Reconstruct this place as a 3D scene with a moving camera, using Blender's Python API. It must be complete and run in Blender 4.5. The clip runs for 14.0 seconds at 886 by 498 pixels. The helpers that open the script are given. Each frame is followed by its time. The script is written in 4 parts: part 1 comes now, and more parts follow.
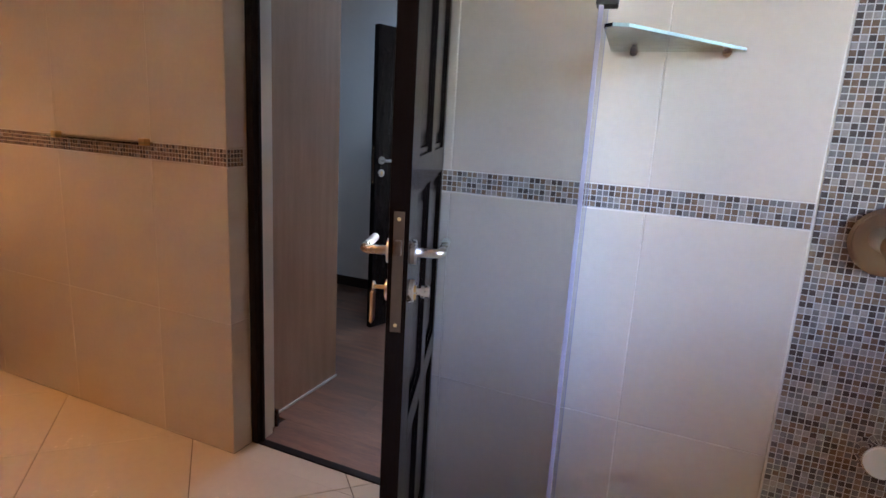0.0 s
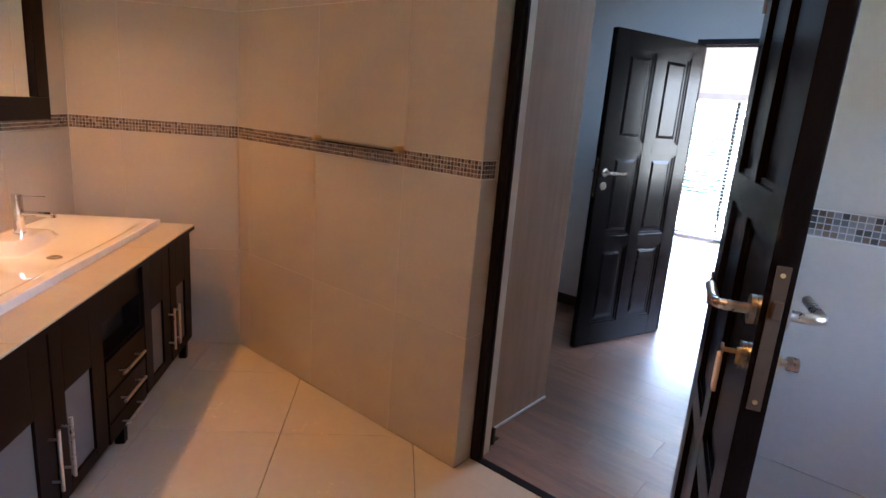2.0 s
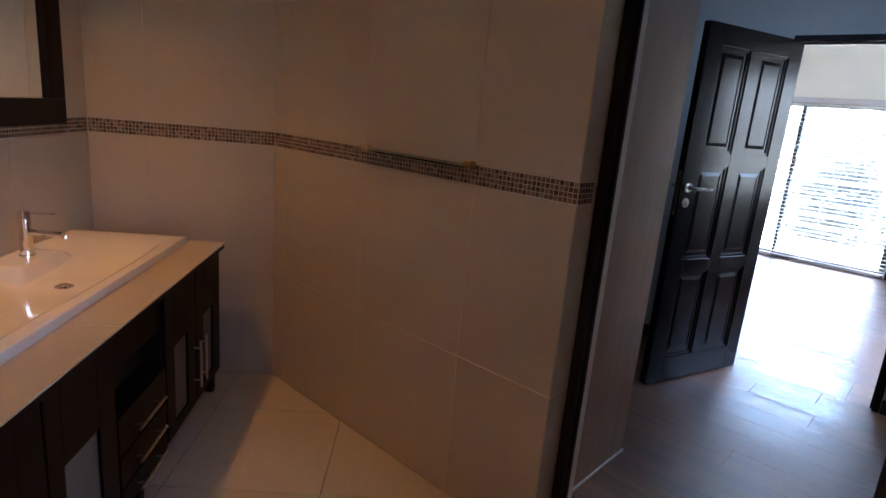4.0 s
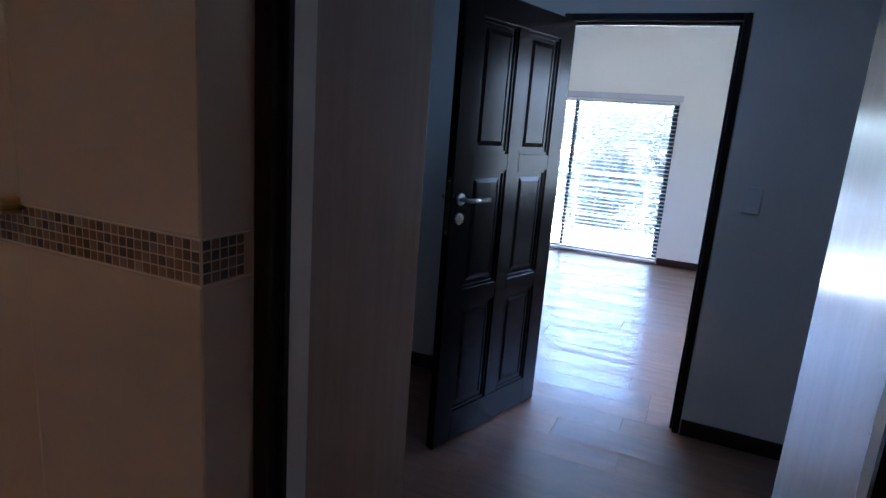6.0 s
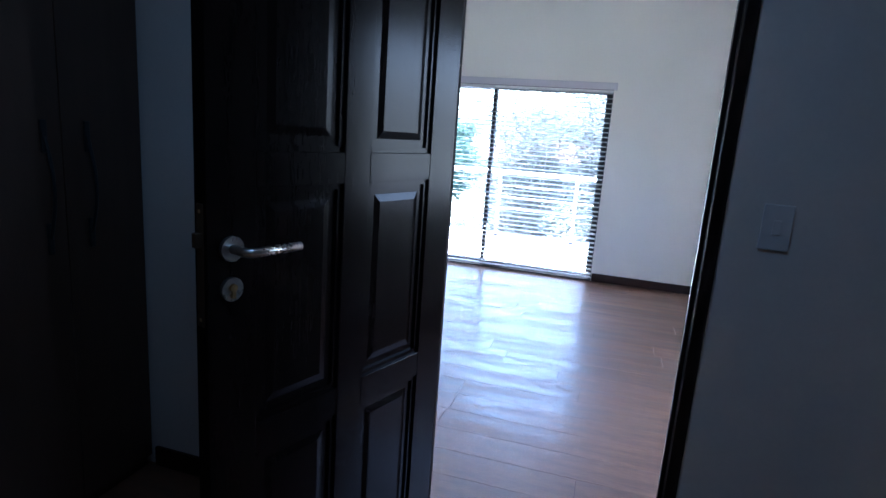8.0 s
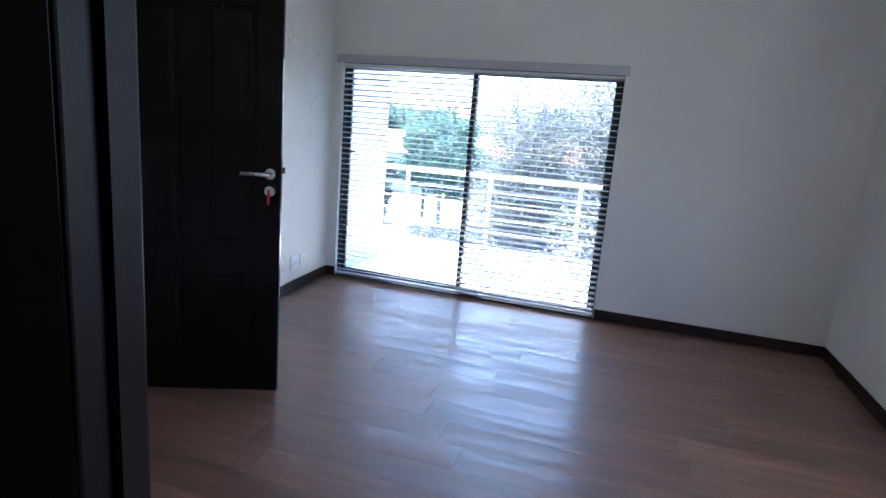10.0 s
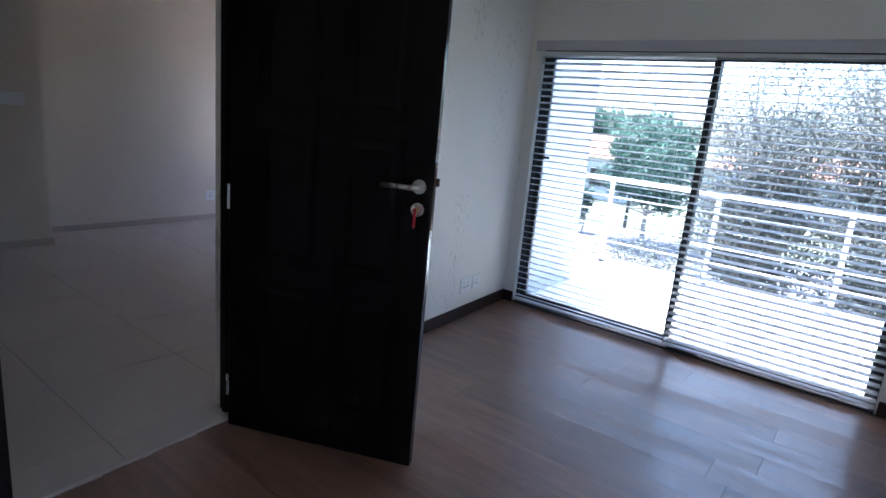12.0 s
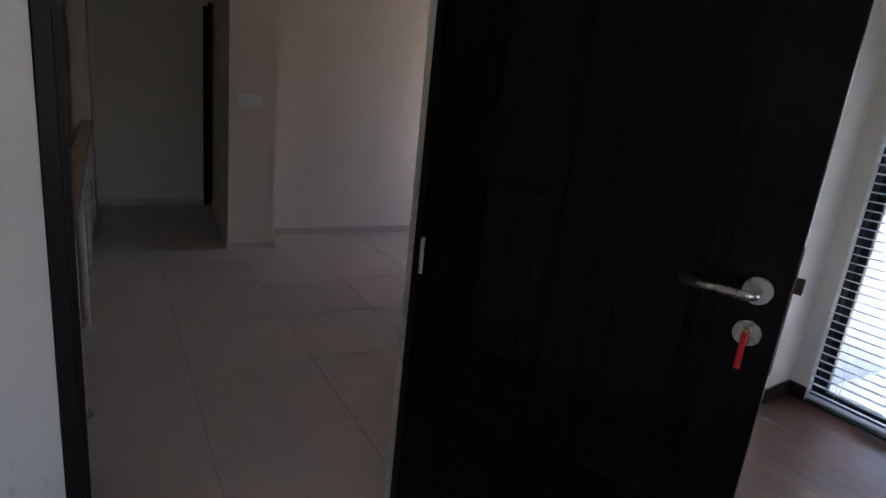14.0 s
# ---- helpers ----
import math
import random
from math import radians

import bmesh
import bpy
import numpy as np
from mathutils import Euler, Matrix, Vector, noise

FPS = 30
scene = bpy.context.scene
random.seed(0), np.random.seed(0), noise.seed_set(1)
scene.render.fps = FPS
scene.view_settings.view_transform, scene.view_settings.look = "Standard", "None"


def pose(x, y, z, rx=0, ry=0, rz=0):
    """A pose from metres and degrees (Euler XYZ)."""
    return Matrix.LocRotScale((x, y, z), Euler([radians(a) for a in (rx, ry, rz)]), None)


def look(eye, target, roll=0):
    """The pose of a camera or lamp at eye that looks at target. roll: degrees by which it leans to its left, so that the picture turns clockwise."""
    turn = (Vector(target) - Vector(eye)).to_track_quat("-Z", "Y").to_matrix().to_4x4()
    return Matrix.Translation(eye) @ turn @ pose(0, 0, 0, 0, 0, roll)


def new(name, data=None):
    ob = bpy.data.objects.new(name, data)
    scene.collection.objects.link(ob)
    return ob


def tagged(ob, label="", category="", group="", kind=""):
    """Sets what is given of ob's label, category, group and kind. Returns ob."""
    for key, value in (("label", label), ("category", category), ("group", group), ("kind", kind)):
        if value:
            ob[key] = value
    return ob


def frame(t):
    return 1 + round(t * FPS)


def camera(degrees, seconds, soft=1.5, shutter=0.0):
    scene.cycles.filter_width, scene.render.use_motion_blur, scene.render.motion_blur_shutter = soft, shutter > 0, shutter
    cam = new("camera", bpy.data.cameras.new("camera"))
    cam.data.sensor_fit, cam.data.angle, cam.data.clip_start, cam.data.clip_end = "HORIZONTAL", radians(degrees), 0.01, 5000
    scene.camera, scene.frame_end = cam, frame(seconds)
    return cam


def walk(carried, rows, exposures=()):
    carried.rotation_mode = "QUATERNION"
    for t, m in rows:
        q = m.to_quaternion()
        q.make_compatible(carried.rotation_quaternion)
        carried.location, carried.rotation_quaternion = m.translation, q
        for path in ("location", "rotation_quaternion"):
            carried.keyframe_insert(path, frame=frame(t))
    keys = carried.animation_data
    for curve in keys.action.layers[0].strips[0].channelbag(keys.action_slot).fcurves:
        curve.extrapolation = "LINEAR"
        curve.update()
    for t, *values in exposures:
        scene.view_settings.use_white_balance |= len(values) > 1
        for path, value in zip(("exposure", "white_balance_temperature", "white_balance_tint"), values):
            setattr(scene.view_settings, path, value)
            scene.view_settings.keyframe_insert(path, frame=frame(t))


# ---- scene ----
cam = camera(75.6, 14.0)
PATH = [
    (0, (1.657, -1.694, 1.448), (0.884, 0.099, 1.017), 3.3),
    (0.5, (1.57, -1.692, 1.456), (0.637, 0.021, 1.012), 3.7),
    (1, (1.462, -1.695, 1.463), (0.41, -0.055, 1.01), 4.1),
    (1.5, (1.369, -1.709, 1.464), (0.216, -0.141, 1.005), 4.4),
    (2, (1.279, -1.734, 1.468), (0.038, -0.236, 1.003), 4.6),
    (2.5, (1.219, -1.746, 1.471), (-0.094, -0.313, 1.0), 4.8),
    (2.7, (1.192, -1.745, 1.467), (-0.144, -0.333, 0.995), 4.9),
    (4.8, (0.701, -1.287, 1.485), (-0.487, 0.251, 1.011), 5.3),
    (5, (0.688, -1.212, 1.474), (-0.412, 0.396, 1.021), 5.0),
    (5.5, (0.671, -0.919, 1.49), (-0.256, 0.798, 1.052), 4.7),
    (6, (0.631, -0.592, 1.491), (-0.14, 1.203, 1.062), 4.4),
    (6.5, (0.581, -0.274, 1.464), (-0.058, 1.576, 1.052), 4.3),
    (7, (0.534, 0.051, 1.46), (-0.059, 1.917, 1.052), 4.0),
    (7.5, (0.467, 0.367, 1.459), (-0.095, 2.242, 1.049), 4.3),
    (8, (0.45, 0.705, 1.446), (-0.098, 2.584, 1.036), 4.1),
    (8.2, (0.448, 0.837, 1.445), (-0.092, 2.718, 1.035), 4.6),
    (10.3, (0.44, 2.179, 1.431), (-0.16, 4.042, 1.02), 4.6),
    (10.5, (0.428, 2.273, 1.427), (-0.214, 4.122, 1.017), 4.6),
    (11, (0.354, 2.505, 1.425), (-0.477, 4.273, 0.998), 4.8),
    (11.5, (0.249, 2.685, 1.394), (-0.758, 4.359, 0.964), 5.1),
    (12, (0.118, 2.844, 1.415), (-1.056, 4.397, 0.959), 5.4),
    (13, (-0.199, 3.174, 1.423), (-1.673, 4.434, 0.931), 6.1),
    (13.5, (-0.412, 3.293, 1.433), (-1.982, 4.424, 0.927), 6.0),
    (14, (-0.651, 3.398, 1.441), (-2.302, 4.4, 0.921), 6.3),
]
EXPOSURES = [(0.0, 6.4, 6300, 21), (1.2, 6.5, 6200, 20), (2.7, 6.0, 5750, 18), (4.8, 4.7, 5450, 17), (5.5, 4.55, 5050, 18), (6.5, 4.5, 5050, 17),
             (8.2, 4.2, 5150, 17), (10.3, 3.45, 5350, 17), (12.0, 2.95, 5500, 18), (13.0, 2.6, 5800, 19), (14.0, 2.9, 6300, 21)]
walk(cam, [(t, look(e, g, r)) for t, e, g, r in PATH], EXPOSURES)

# ---- world, sun, lamps ----
SUN = Vector((-0.22, 0.10, 0.97)).normalized()
world = bpy.data.worlds.new("sky")
world.use_nodes = True
scene.world = world
wn = world.node_tree.nodes
sky = wn.new("ShaderNodeTexSky")
sky.sky_type = "NISHITA"
sky.sun_disc = False
sky.sun_elevation = math.asin(SUN.z)
sky.sun_rotation = math.atan2(SUN.x, SUN.y)
sky.dust_density = 3.0
wn["Background"].inputs["Strength"].default_value = 0.15
world.node_tree.links.new(sky.outputs["Color"], wn["Background"].inputs["Color"])

sun = new("sun", bpy.data.lights.new("sun", "SUN"))
sun.data.energy, sun.data.angle, sun.data.color = 5.0, radians(0.53), (1.0, 0.95, 0.88)
sun.matrix_world = look((0, 0, 30), Vector((0, 0, 30)) - SUN)

WARM = (1.0, 0.425, 0.105)


def downlamp(x, y, z, watts, size=0.09, spread=135):
    lamp = new("downlight_lamp", bpy.data.lights.new("downlight_lamp", "AREA"))
    lamp.data.shape, lamp.data.size, lamp.data.energy, lamp.data.color = "DISK", size, watts, WARM
    lamp.data.spread = radians(spread)
    lamp.matrix_world = pose(x, y, z)
    return lamp


downlamp(-1.53, -1.05, 2.488, 0.084, spread=100)
downlamp(-0.98, -1.62, 2.488, 0.073, spread=150)
# Bluish fill lamp added at the ceiling to brighten the passage.
passage_fill = new("passage_fill_lamp", bpy.data.lights.new("passage_fill_lamp", "AREA"))
passage_fill.data.shape, passage_fill.data.size, passage_fill.data.size_y = "RECTANGLE", 0.5, 0.5
passage_fill.data.energy, passage_fill.data.color = 0.17, (0.42, 0.69, 1.0)
passage_fill.matrix_world = pose(0.05, 1.30, 2.63)
downlamp(0.94, -1.19, 2.488, 0.06)
# Fill lamp added in the unseen side window to lift the bedroom.
bedroom_fill = new("bedroom_fill_lamp", bpy.data.lights.new("bedroom_fill_lamp", "AREA"))
bedroom_fill.data.shape, bedroom_fill.data.size, bedroom_fill.data.size_y = "RECTANGLE", 1.3, 1.1
bedroom_fill.data.energy, bedroom_fill.data.color = 0.75, (0.80, 0.90, 1.0)
bedroom_fill.matrix_world = look((2.08, 3.8, 1.5), (0.0, 3.8, 1.3))


# ---- materials ----
def mat(name, color, rough=0.5, metal=0.0, vary=0.12, scale=6.0, fine=60.0, bump=0.1, stretch=(1, 1, 1), random_value=0.0,
        coat=0.0, dark=None, island=False, spec=0.5, rvar=0.2):
    """Procedural paint or body: base colour broken up at two scales, fine relief and uneven gloss."""
    m = bpy.data.materials.new(name)
    m.use_nodes = True
    nt, n = m.node_tree, m.node_tree.nodes
    b = n["Principled BSDF"]
    b.inputs["Metallic"].default_value = metal
    b.inputs["Coat Weight"].default_value = coat
    b.inputs["Coat Roughness"].default_value = 0.3
    b.inputs["Specular IOR Level"].default_value = spec
    tc = n.new("ShaderNodeTexCoord")
    mp = n.new("ShaderNodeMapping")
    mp.inputs["Scale"].default_value = stretch
    nt.links.new(tc.outputs["Object"], mp.inputs["Vector"])
    big, small = n.new("ShaderNodeTexNoise"), n.new("ShaderNodeTexNoise")
    big.inputs["Scale"].default_value, small.inputs["Scale"].default_value = scale, fine
    big.inputs["Detail"].default_value, small.inputs["Detail"].default_value = 4, 5
    nt.links.new(mp.outputs["Vector"], big.inputs["Vector"])
    nt.links.new(mp.outputs["Vector"], small.inputs["Vector"])
    mix = n.new("ShaderNodeMix")
    mix.data_type = "FLOAT"
    mix.inputs["Factor"].default_value = 0.4
    nt.links.new(big.outputs["Fac"], mix.inputs["A"])
    nt.links.new(small.outputs["Fac"], mix.inputs["B"])
    ramp = n.new("ShaderNodeValToRGB")
    lo = dark or tuple(c * (1 - vary) for c in color)
    hi = tuple(min(1.0, c * (1 + vary)) for c in color)
    ramp.color_ramp.elements[0].position, ramp.color_ramp.elements[1].position = 0.3, 0.7
    ramp.color_ramp.elements[0].color, ramp.color_ramp.elements[1].color = (*lo, 1), (*hi, 1)
    nt.links.new(mix.outputs["Result"], ramp.inputs["Fac"])
    out = ramp.outputs["Color"]
    if random_value:
        hsv = n.new("ShaderNodeHueSaturation")
        src = n.new("ShaderNodeNewGeometry") if island else n.new("ShaderNodeObjectInfo")
        rng = n.new("ShaderNodeMapRange")
        rng.inputs["To Min"].default_value, rng.inputs["To Max"].default_value = 1 - random_value, 1 + random_value
        nt.links.new(src.outputs["Random Per Island" if island else "Random"], rng.inputs["Value"])
        nt.links.new(rng.outputs["Result"], hsv.inputs["Value"])
        nt.links.new(out, hsv.inputs["Color"])
        out = hsv.outputs["Color"]
    nt.links.new(out, b.inputs["Base Color"])
    rr = n.new("ShaderNodeMapRange")
    rr.inputs["To Min"].default_value, rr.inputs["To Max"].default_value = max(0.02, rough * (1 - rvar)), min(1, rough * (1 + rvar))
    nt.links.new(mix.outputs["Result"], rr.inputs["Value"])
    nt.links.new(rr.outputs["Result"], b.inputs["Roughness"])
    bp = n.new("ShaderNodeBump")
    bp.inputs["Strength"].default_value, bp.inputs["Distance"].default_value = bump, 0.004
    nt.links.new(mix.outputs["Result"], bp.inputs["Height"])
    nt.links.new(bp.outputs["Normal"], b.inputs["Normal"])
    return m


def glass_mat(name, color=(0.93, 0.98, 0.97), rough=0.0, frosted=False):
    """Clear pane: mostly see-through with a real mirror glint by Fresnel; frosted: rough refraction."""
    m = bpy.data.materials.new(name)
    m.use_nodes = True
    nt, n = m.node_tree, m.node_tree.nodes
    n.remove(n["Principled BSDF"])
    out = n["Material Output"]
    tr = n.new("ShaderNodeBsdfTransparent")
    tr.inputs["Color"].default_value = (*color, 1)
    gl = n.new("ShaderNodeBsdfGlossy")
    gl.inputs["Roughness"].default_value = rough
    fr = n.new("ShaderNodeFresnel")
    fr.inputs["IOR"].default_value = 1.45
    mx = n.new("ShaderNodeMixShader")
    nt.links.new(fr.outputs["Fac"], mx.inputs["Fac"])
    nt.links.new(tr.outputs["BSDF"], mx.inputs[1])
    nt.links.new(gl.outputs["BSDF"], mx.inputs[2])
    nt.links.new(mx.outputs["Shader"], out.inputs["Surface"])
    return m


def plank_mat(name, base, dark):
    """Laminate board: long grain, knots, board to board variation, satin gloss."""
    m = mat(name, base, rough=0.50, scale=2.2, fine=16, stretch=(1.2, 9, 9), dark=dark, random_value=0.19, bump=0.06, vary=0.3, spec=1.0, coat=0.75, rvar=0.45)
    m.node_tree.nodes["Principled BSDF"].inputs["Coat Roughness"].default_value = 0.22
    nt, n = m.node_tree, m.node_tree.nodes
    info = n.new("ShaderNodeObjectInfo")
    add = n.new("ShaderNodeVectorMath")
    mul = n.new("ShaderNodeMath")
    mul.operation = "MULTIPLY"
    mul.inputs[1].default_value = 37.0
    nt.links.new(info.outputs["Random"], mul.inputs[0])
    mp = [x for x in n if x.type == "MAPPING"][0]
    tc = [x for x in n if x.type == "TEX_COORD"][0]
    nt.links.new(tc.outputs["Object"], add.inputs[0])
    nt.links.new(mul.outputs["Value"], add.inputs[1])
    nt.links.new(add.outputs["Vector"], mp.inputs["Vector"])
    rough = n["Principled BSDF"].inputs["Roughness"]
    src = rough.links[0].from_socket
    off = n.new("ShaderNodeMath")
    off.operation = "MULTIPLY_ADD"
    off.inputs[1].default_value, off.inputs[2].default_value = 0.06, -0.03
    nt.links.new(info.outputs["Random"], off.inputs[0])
    tot = n.new("ShaderNodeMath")
    nt.links.new(src, tot.inputs[0])
    nt.links.new(off.outputs["Value"], tot.inputs[1])
    nt.links.new(tot.outputs["Value"], rough)
    smear, span = n.new("ShaderNodeTexNoise"), n.new("ShaderNodeMapRange")
    smear.inputs["Scale"].default_value, smear.inputs["Detail"].default_value, smear.inputs["Distortion"].default_value = 0.9, 5, 0.8
    span.inputs["From Min"].default_value, span.inputs["From Max"].default_value = 0.38, 0.62
    span.inputs["To Min"].default_value, span.inputs["To Max"].default_value = 0.25, 1.0
    nt.links.new(mp.outputs["Vector"], smear.inputs["Vector"])
    nt.links.new(smear.outputs["Fac"], span.inputs["Value"])
    nt.links.new(span.outputs["Result"], n["Principled BSDF"].inputs["Coat Weight"])
    return m


TILE_WALL = mat("wall_tile", (0.58, 0.515, 0.435), rough=0.24, scale=3, fine=45, vary=0.05, bump=0.03, random_value=0.03)
TILE_FLOOR = mat("floor_tile", (0.66, 0.60, 0.50), rough=0.26, scale=2.5, fine=30, vary=0.06, bump=0.03, random_value=0.03)
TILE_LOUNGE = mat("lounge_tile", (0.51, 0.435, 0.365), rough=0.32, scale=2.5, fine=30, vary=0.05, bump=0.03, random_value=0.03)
GROUT = mat("grout", (0.66, 0.62, 0.56), rough=0.9, fine=90, bump=0.3)
GROUT_DARK = mat("floor_grout", (0.16, 0.13, 0.10), rough=0.9, fine=90, bump=0.3)
GROUT_LOUNGE = mat("lounge_grout", (0.26, 0.235, 0.21), rough=0.9, fine=90, bump=0.3)
GROUT_WHITE = mat("mosaic_grout", (0.50, 0.475, 0.45), rough=0.85, fine=90, bump=0.3)
GROUT_TAN = mat("border_grout", (0.52, 0.45, 0.37), rough=0.85, fine=90, bump=0.3)
MOSAIC = []
for nm, c in (("mosaic_dark", (0.085, 0.07, 0.065)), ("mosaic_brown", (0.17, 0.115, 0.08)), ("mosaic_tan", (0.23, 0.17, 0.125)),
              ("mosaic_grey", (0.175, 0.165, 0.165)), ("mosaic_pale", (0.29, 0.265, 0.245))):
    MOSAIC.append(mat(nm, c, rough=0.22, scale=30, fine=160, vary=0.25, bump=0.08))
PLASTER = mat("cream_plaster", (0.83, 0.795, 0.73), rough=0.7, scale=1.6, fine=70, vary=0.04, bump=0.12)
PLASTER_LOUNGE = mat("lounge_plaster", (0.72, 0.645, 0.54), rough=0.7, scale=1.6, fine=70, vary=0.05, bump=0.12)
CEILING = mat("ceiling_paint", (0.80, 0.79, 0.77), rough=0.85, scale=2, fine=80, vary=0.03, bump=0.1)
DOOR_WOOD = mat("dark_varnished_wood", (0.006, 0.004, 0.0035), rough=0.22, scale=5, fine=40, stretch=(6, 6, 0.8), vary=0.3, bump=0.02, coat=0.0, spec=0.12)
FRAME_WOOD = mat("dark_frame_paint", (0.014, 0.009, 0.008), rough=0.45, scale=8, fine=60, stretch=(4, 4, 0.8), vary=0.4, bump=0.06, spec=0.2)
BASEBOARD = mat("dark_baseboard_wood", (0.028, 0.012, 0.009), rough=0.4, scale=5, fine=40, stretch=(1, 1, 6), vary=0.4, bump=0.05, spec=0.3)
PLANK = plank_mat("brown_laminate", (0.25, 0.122, 0.068), (0.13, 0.057, 0.030))
JOINT = mat("plank_joint", (0.06, 0.03, 0.018), rough=0.9)
LAMINATE = mat("cupboard_laminate", (0.46, 0.325, 0.24), rough=0.22, scale=3, fine=45, stretch=(9, 9, 0.7), vary=0.12, bump=0.03)
LAMINATE_DARK = mat("brown_cupboard_laminate", (0.085, 0.05, 0.034), rough=0.4, scale=3, fine=45, stretch=(9, 9, 0.7), vary=0.15, bump=0.03)
VANITY_WOOD = mat("wenge_wood", (0.008, 0.0045, 0.004), rough=0.42, scale=5, fine=50, stretch=(5, 5, 0.8), vary=0.5, bump=0.06, spec=0.12)
COUNTER = mat("counter_tile", (0.56, 0.48, 0.36), rough=0.3, scale=5, fine=60, vary=0.08, bump=0.03)
CERAMIC = mat("white_ceramic", (0.86, 0.85, 0.82), rough=0.09, scale=3, fine=30, vary=0.015, bump=0.0)
CHROME = mat("chrome", (0.78, 0.78, 0.78), rough=0.09, metal=1, vary=0.03, fine=90, bump=0.01)
STEEL = mat("brushed_steel", (0.60, 0.58, 0.55), rough=0.28, metal=1, vary=0.08, fine=120, bump=0.03)
BRASS = mat("brass", (0.70, 0.50, 0.24), rough=0.3, metal=1, vary=0.1, bump=0.03)
LOCK_METAL = mat("dull_lock_metal", (0.075, 0.047, 0.028), rough=0.6, metal=0.0, vary=0.15, bump=0.03, spec=0.1)
# Flat black that paints the dark inside of openings.
BLACK = mat("flat_black_shade", (0.006, 0.006, 0.006), rough=0.6)
ALU = mat("charcoal_aluminium", (0.025, 0.027, 0.03), rough=0.4, metal=0.0, vary=0.15, bump=0.03)
WHITE_PLASTIC = mat("white_plastic", (0.80, 0.80, 0.78), rough=0.35, vary=0.02, bump=0.0)
PELMET_PLASTIC = mat("pale_grey_plastic", (0.56, 0.54, 0.57), rough=0.4, vary=0.03, bump=0.0)
SLAT_WHITE = mat("white_slat", (0.84, 0.85, 0.86), rough=0.35, vary=0.02, bump=0.0)
RED = mat("red_plastic", (0.55, 0.01, 0.02), rough=0.4)
FROST = mat("frosted_pane", (0.13, 0.125, 0.11), rough=0.35, vary=0.04, bump=0.02)
GLASS = glass_mat("window_glass")
# Tint set to hold back part of the bathroom daylight.
DIMMING_GLASS = glass_mat("dimming_obscure_glass", (0.80, 0.81, 0.83), 0.2)
SHOWER_GLASS = glass_mat("shower_glass", (0.93, 0.965, 0.98))
SHELF_GLASS = glass_mat("shelf_glass", (0.86, 0.93, 0.915))
GLASS_EDGE = mat("glass_edge", (0.30, 0.42, 0.42), rough=0.15, vary=0.1)
SCREEN_EDGE = mat("polished_glass_edge", (0.33, 0.33, 0.42), rough=0.12, vary=0.1, fine=20, bump=0.0)
MIRROR = mat("mirror_silver", (0.9, 0.9, 0.88), rough=0.01, metal=1, vary=0.0, bump=0.0)
BALCONY_TILE = mat("balcony_tile", (0.62, 0.60, 0.57), rough=0.5, scale=3, fine=40, vary=0.06)
# White paint darkened to grey-blue for the shade on the balcony side wall.
SHADE_TONED_WHITE = mat("shade_toned_white_paint", (0.40, 0.415, 0.44), rough=0.8, scale=2, fine=60, vary=0.05, bump=0.2)
WHITE_METAL = mat("white_metal", (0.82, 0.82, 0.82), rough=0.35, vary=0.04)
GRASS = mat("lawn", (0.10, 0.11, 0.07), rough=0.95, scale=0.4, fine=3, vary=0.45, bump=0.6)
ASPHALT = mat("asphalt", (0.11, 0.105, 0.115), rough=0.9, scale=0.6, fine=30, vary=0.2, bump=0.4)
PAVING = mat("paving", (0.40, 0.37, 0.36), rough=0.9, scale=0.8, fine=12, vary=0.15)
GARDEN_PAINT = mat("grey_garden_wall_paint", (0.30, 0.29, 0.31), rough=0.85, scale=1.5, fine=20, vary=0.2, bump=0.3)
ROOF = mat("terracotta_roof", (0.32, 0.14, 0.09), rough=0.8, scale=1, fine=9, vary=0.3)
BARK = mat("bark", (0.26, 0.235, 0.21), rough=0.95, scale=4, fine=30, vary=0.4, bump=0.8)
LEAF = mat("green_leaves", (0.06, 0.115, 0.09), rough=0.6, scale=2, fine=9, vary=0.4, random_value=0.45, island=True)
LEAF_GREY = mat("grey_green_leaves", (0.118, 0.125, 0.115), rough=0.6, scale=2, fine=9, vary=0.4, random_value=0.5, island=True)
for leaf, share in ((LEAF, 0.5), (LEAF_GREY, 0.55), (SLAT_WHITE, 0.3)):
    ln = leaf.node_tree.nodes
    tl, mixed = ln.new("ShaderNodeBsdfTranslucent"), ln.new("ShaderNodeMixShader")
    mixed.inputs["Fac"].default_value = share
    leaf.node_tree.links.new(ln["Principled BSDF"].inputs["Base Color"].links[0].from_socket, tl.inputs["Color"])
    leaf.node_tree.links.new(ln["Principled BSDF"].outputs["BSDF"], mixed.inputs[1])
    leaf.node_tree.links.new(tl.outputs["BSDF"], mixed.inputs[2])
    leaf.node_tree.links.new(mixed.outputs["Shader"], ln["Material Output"].inputs["Surface"])


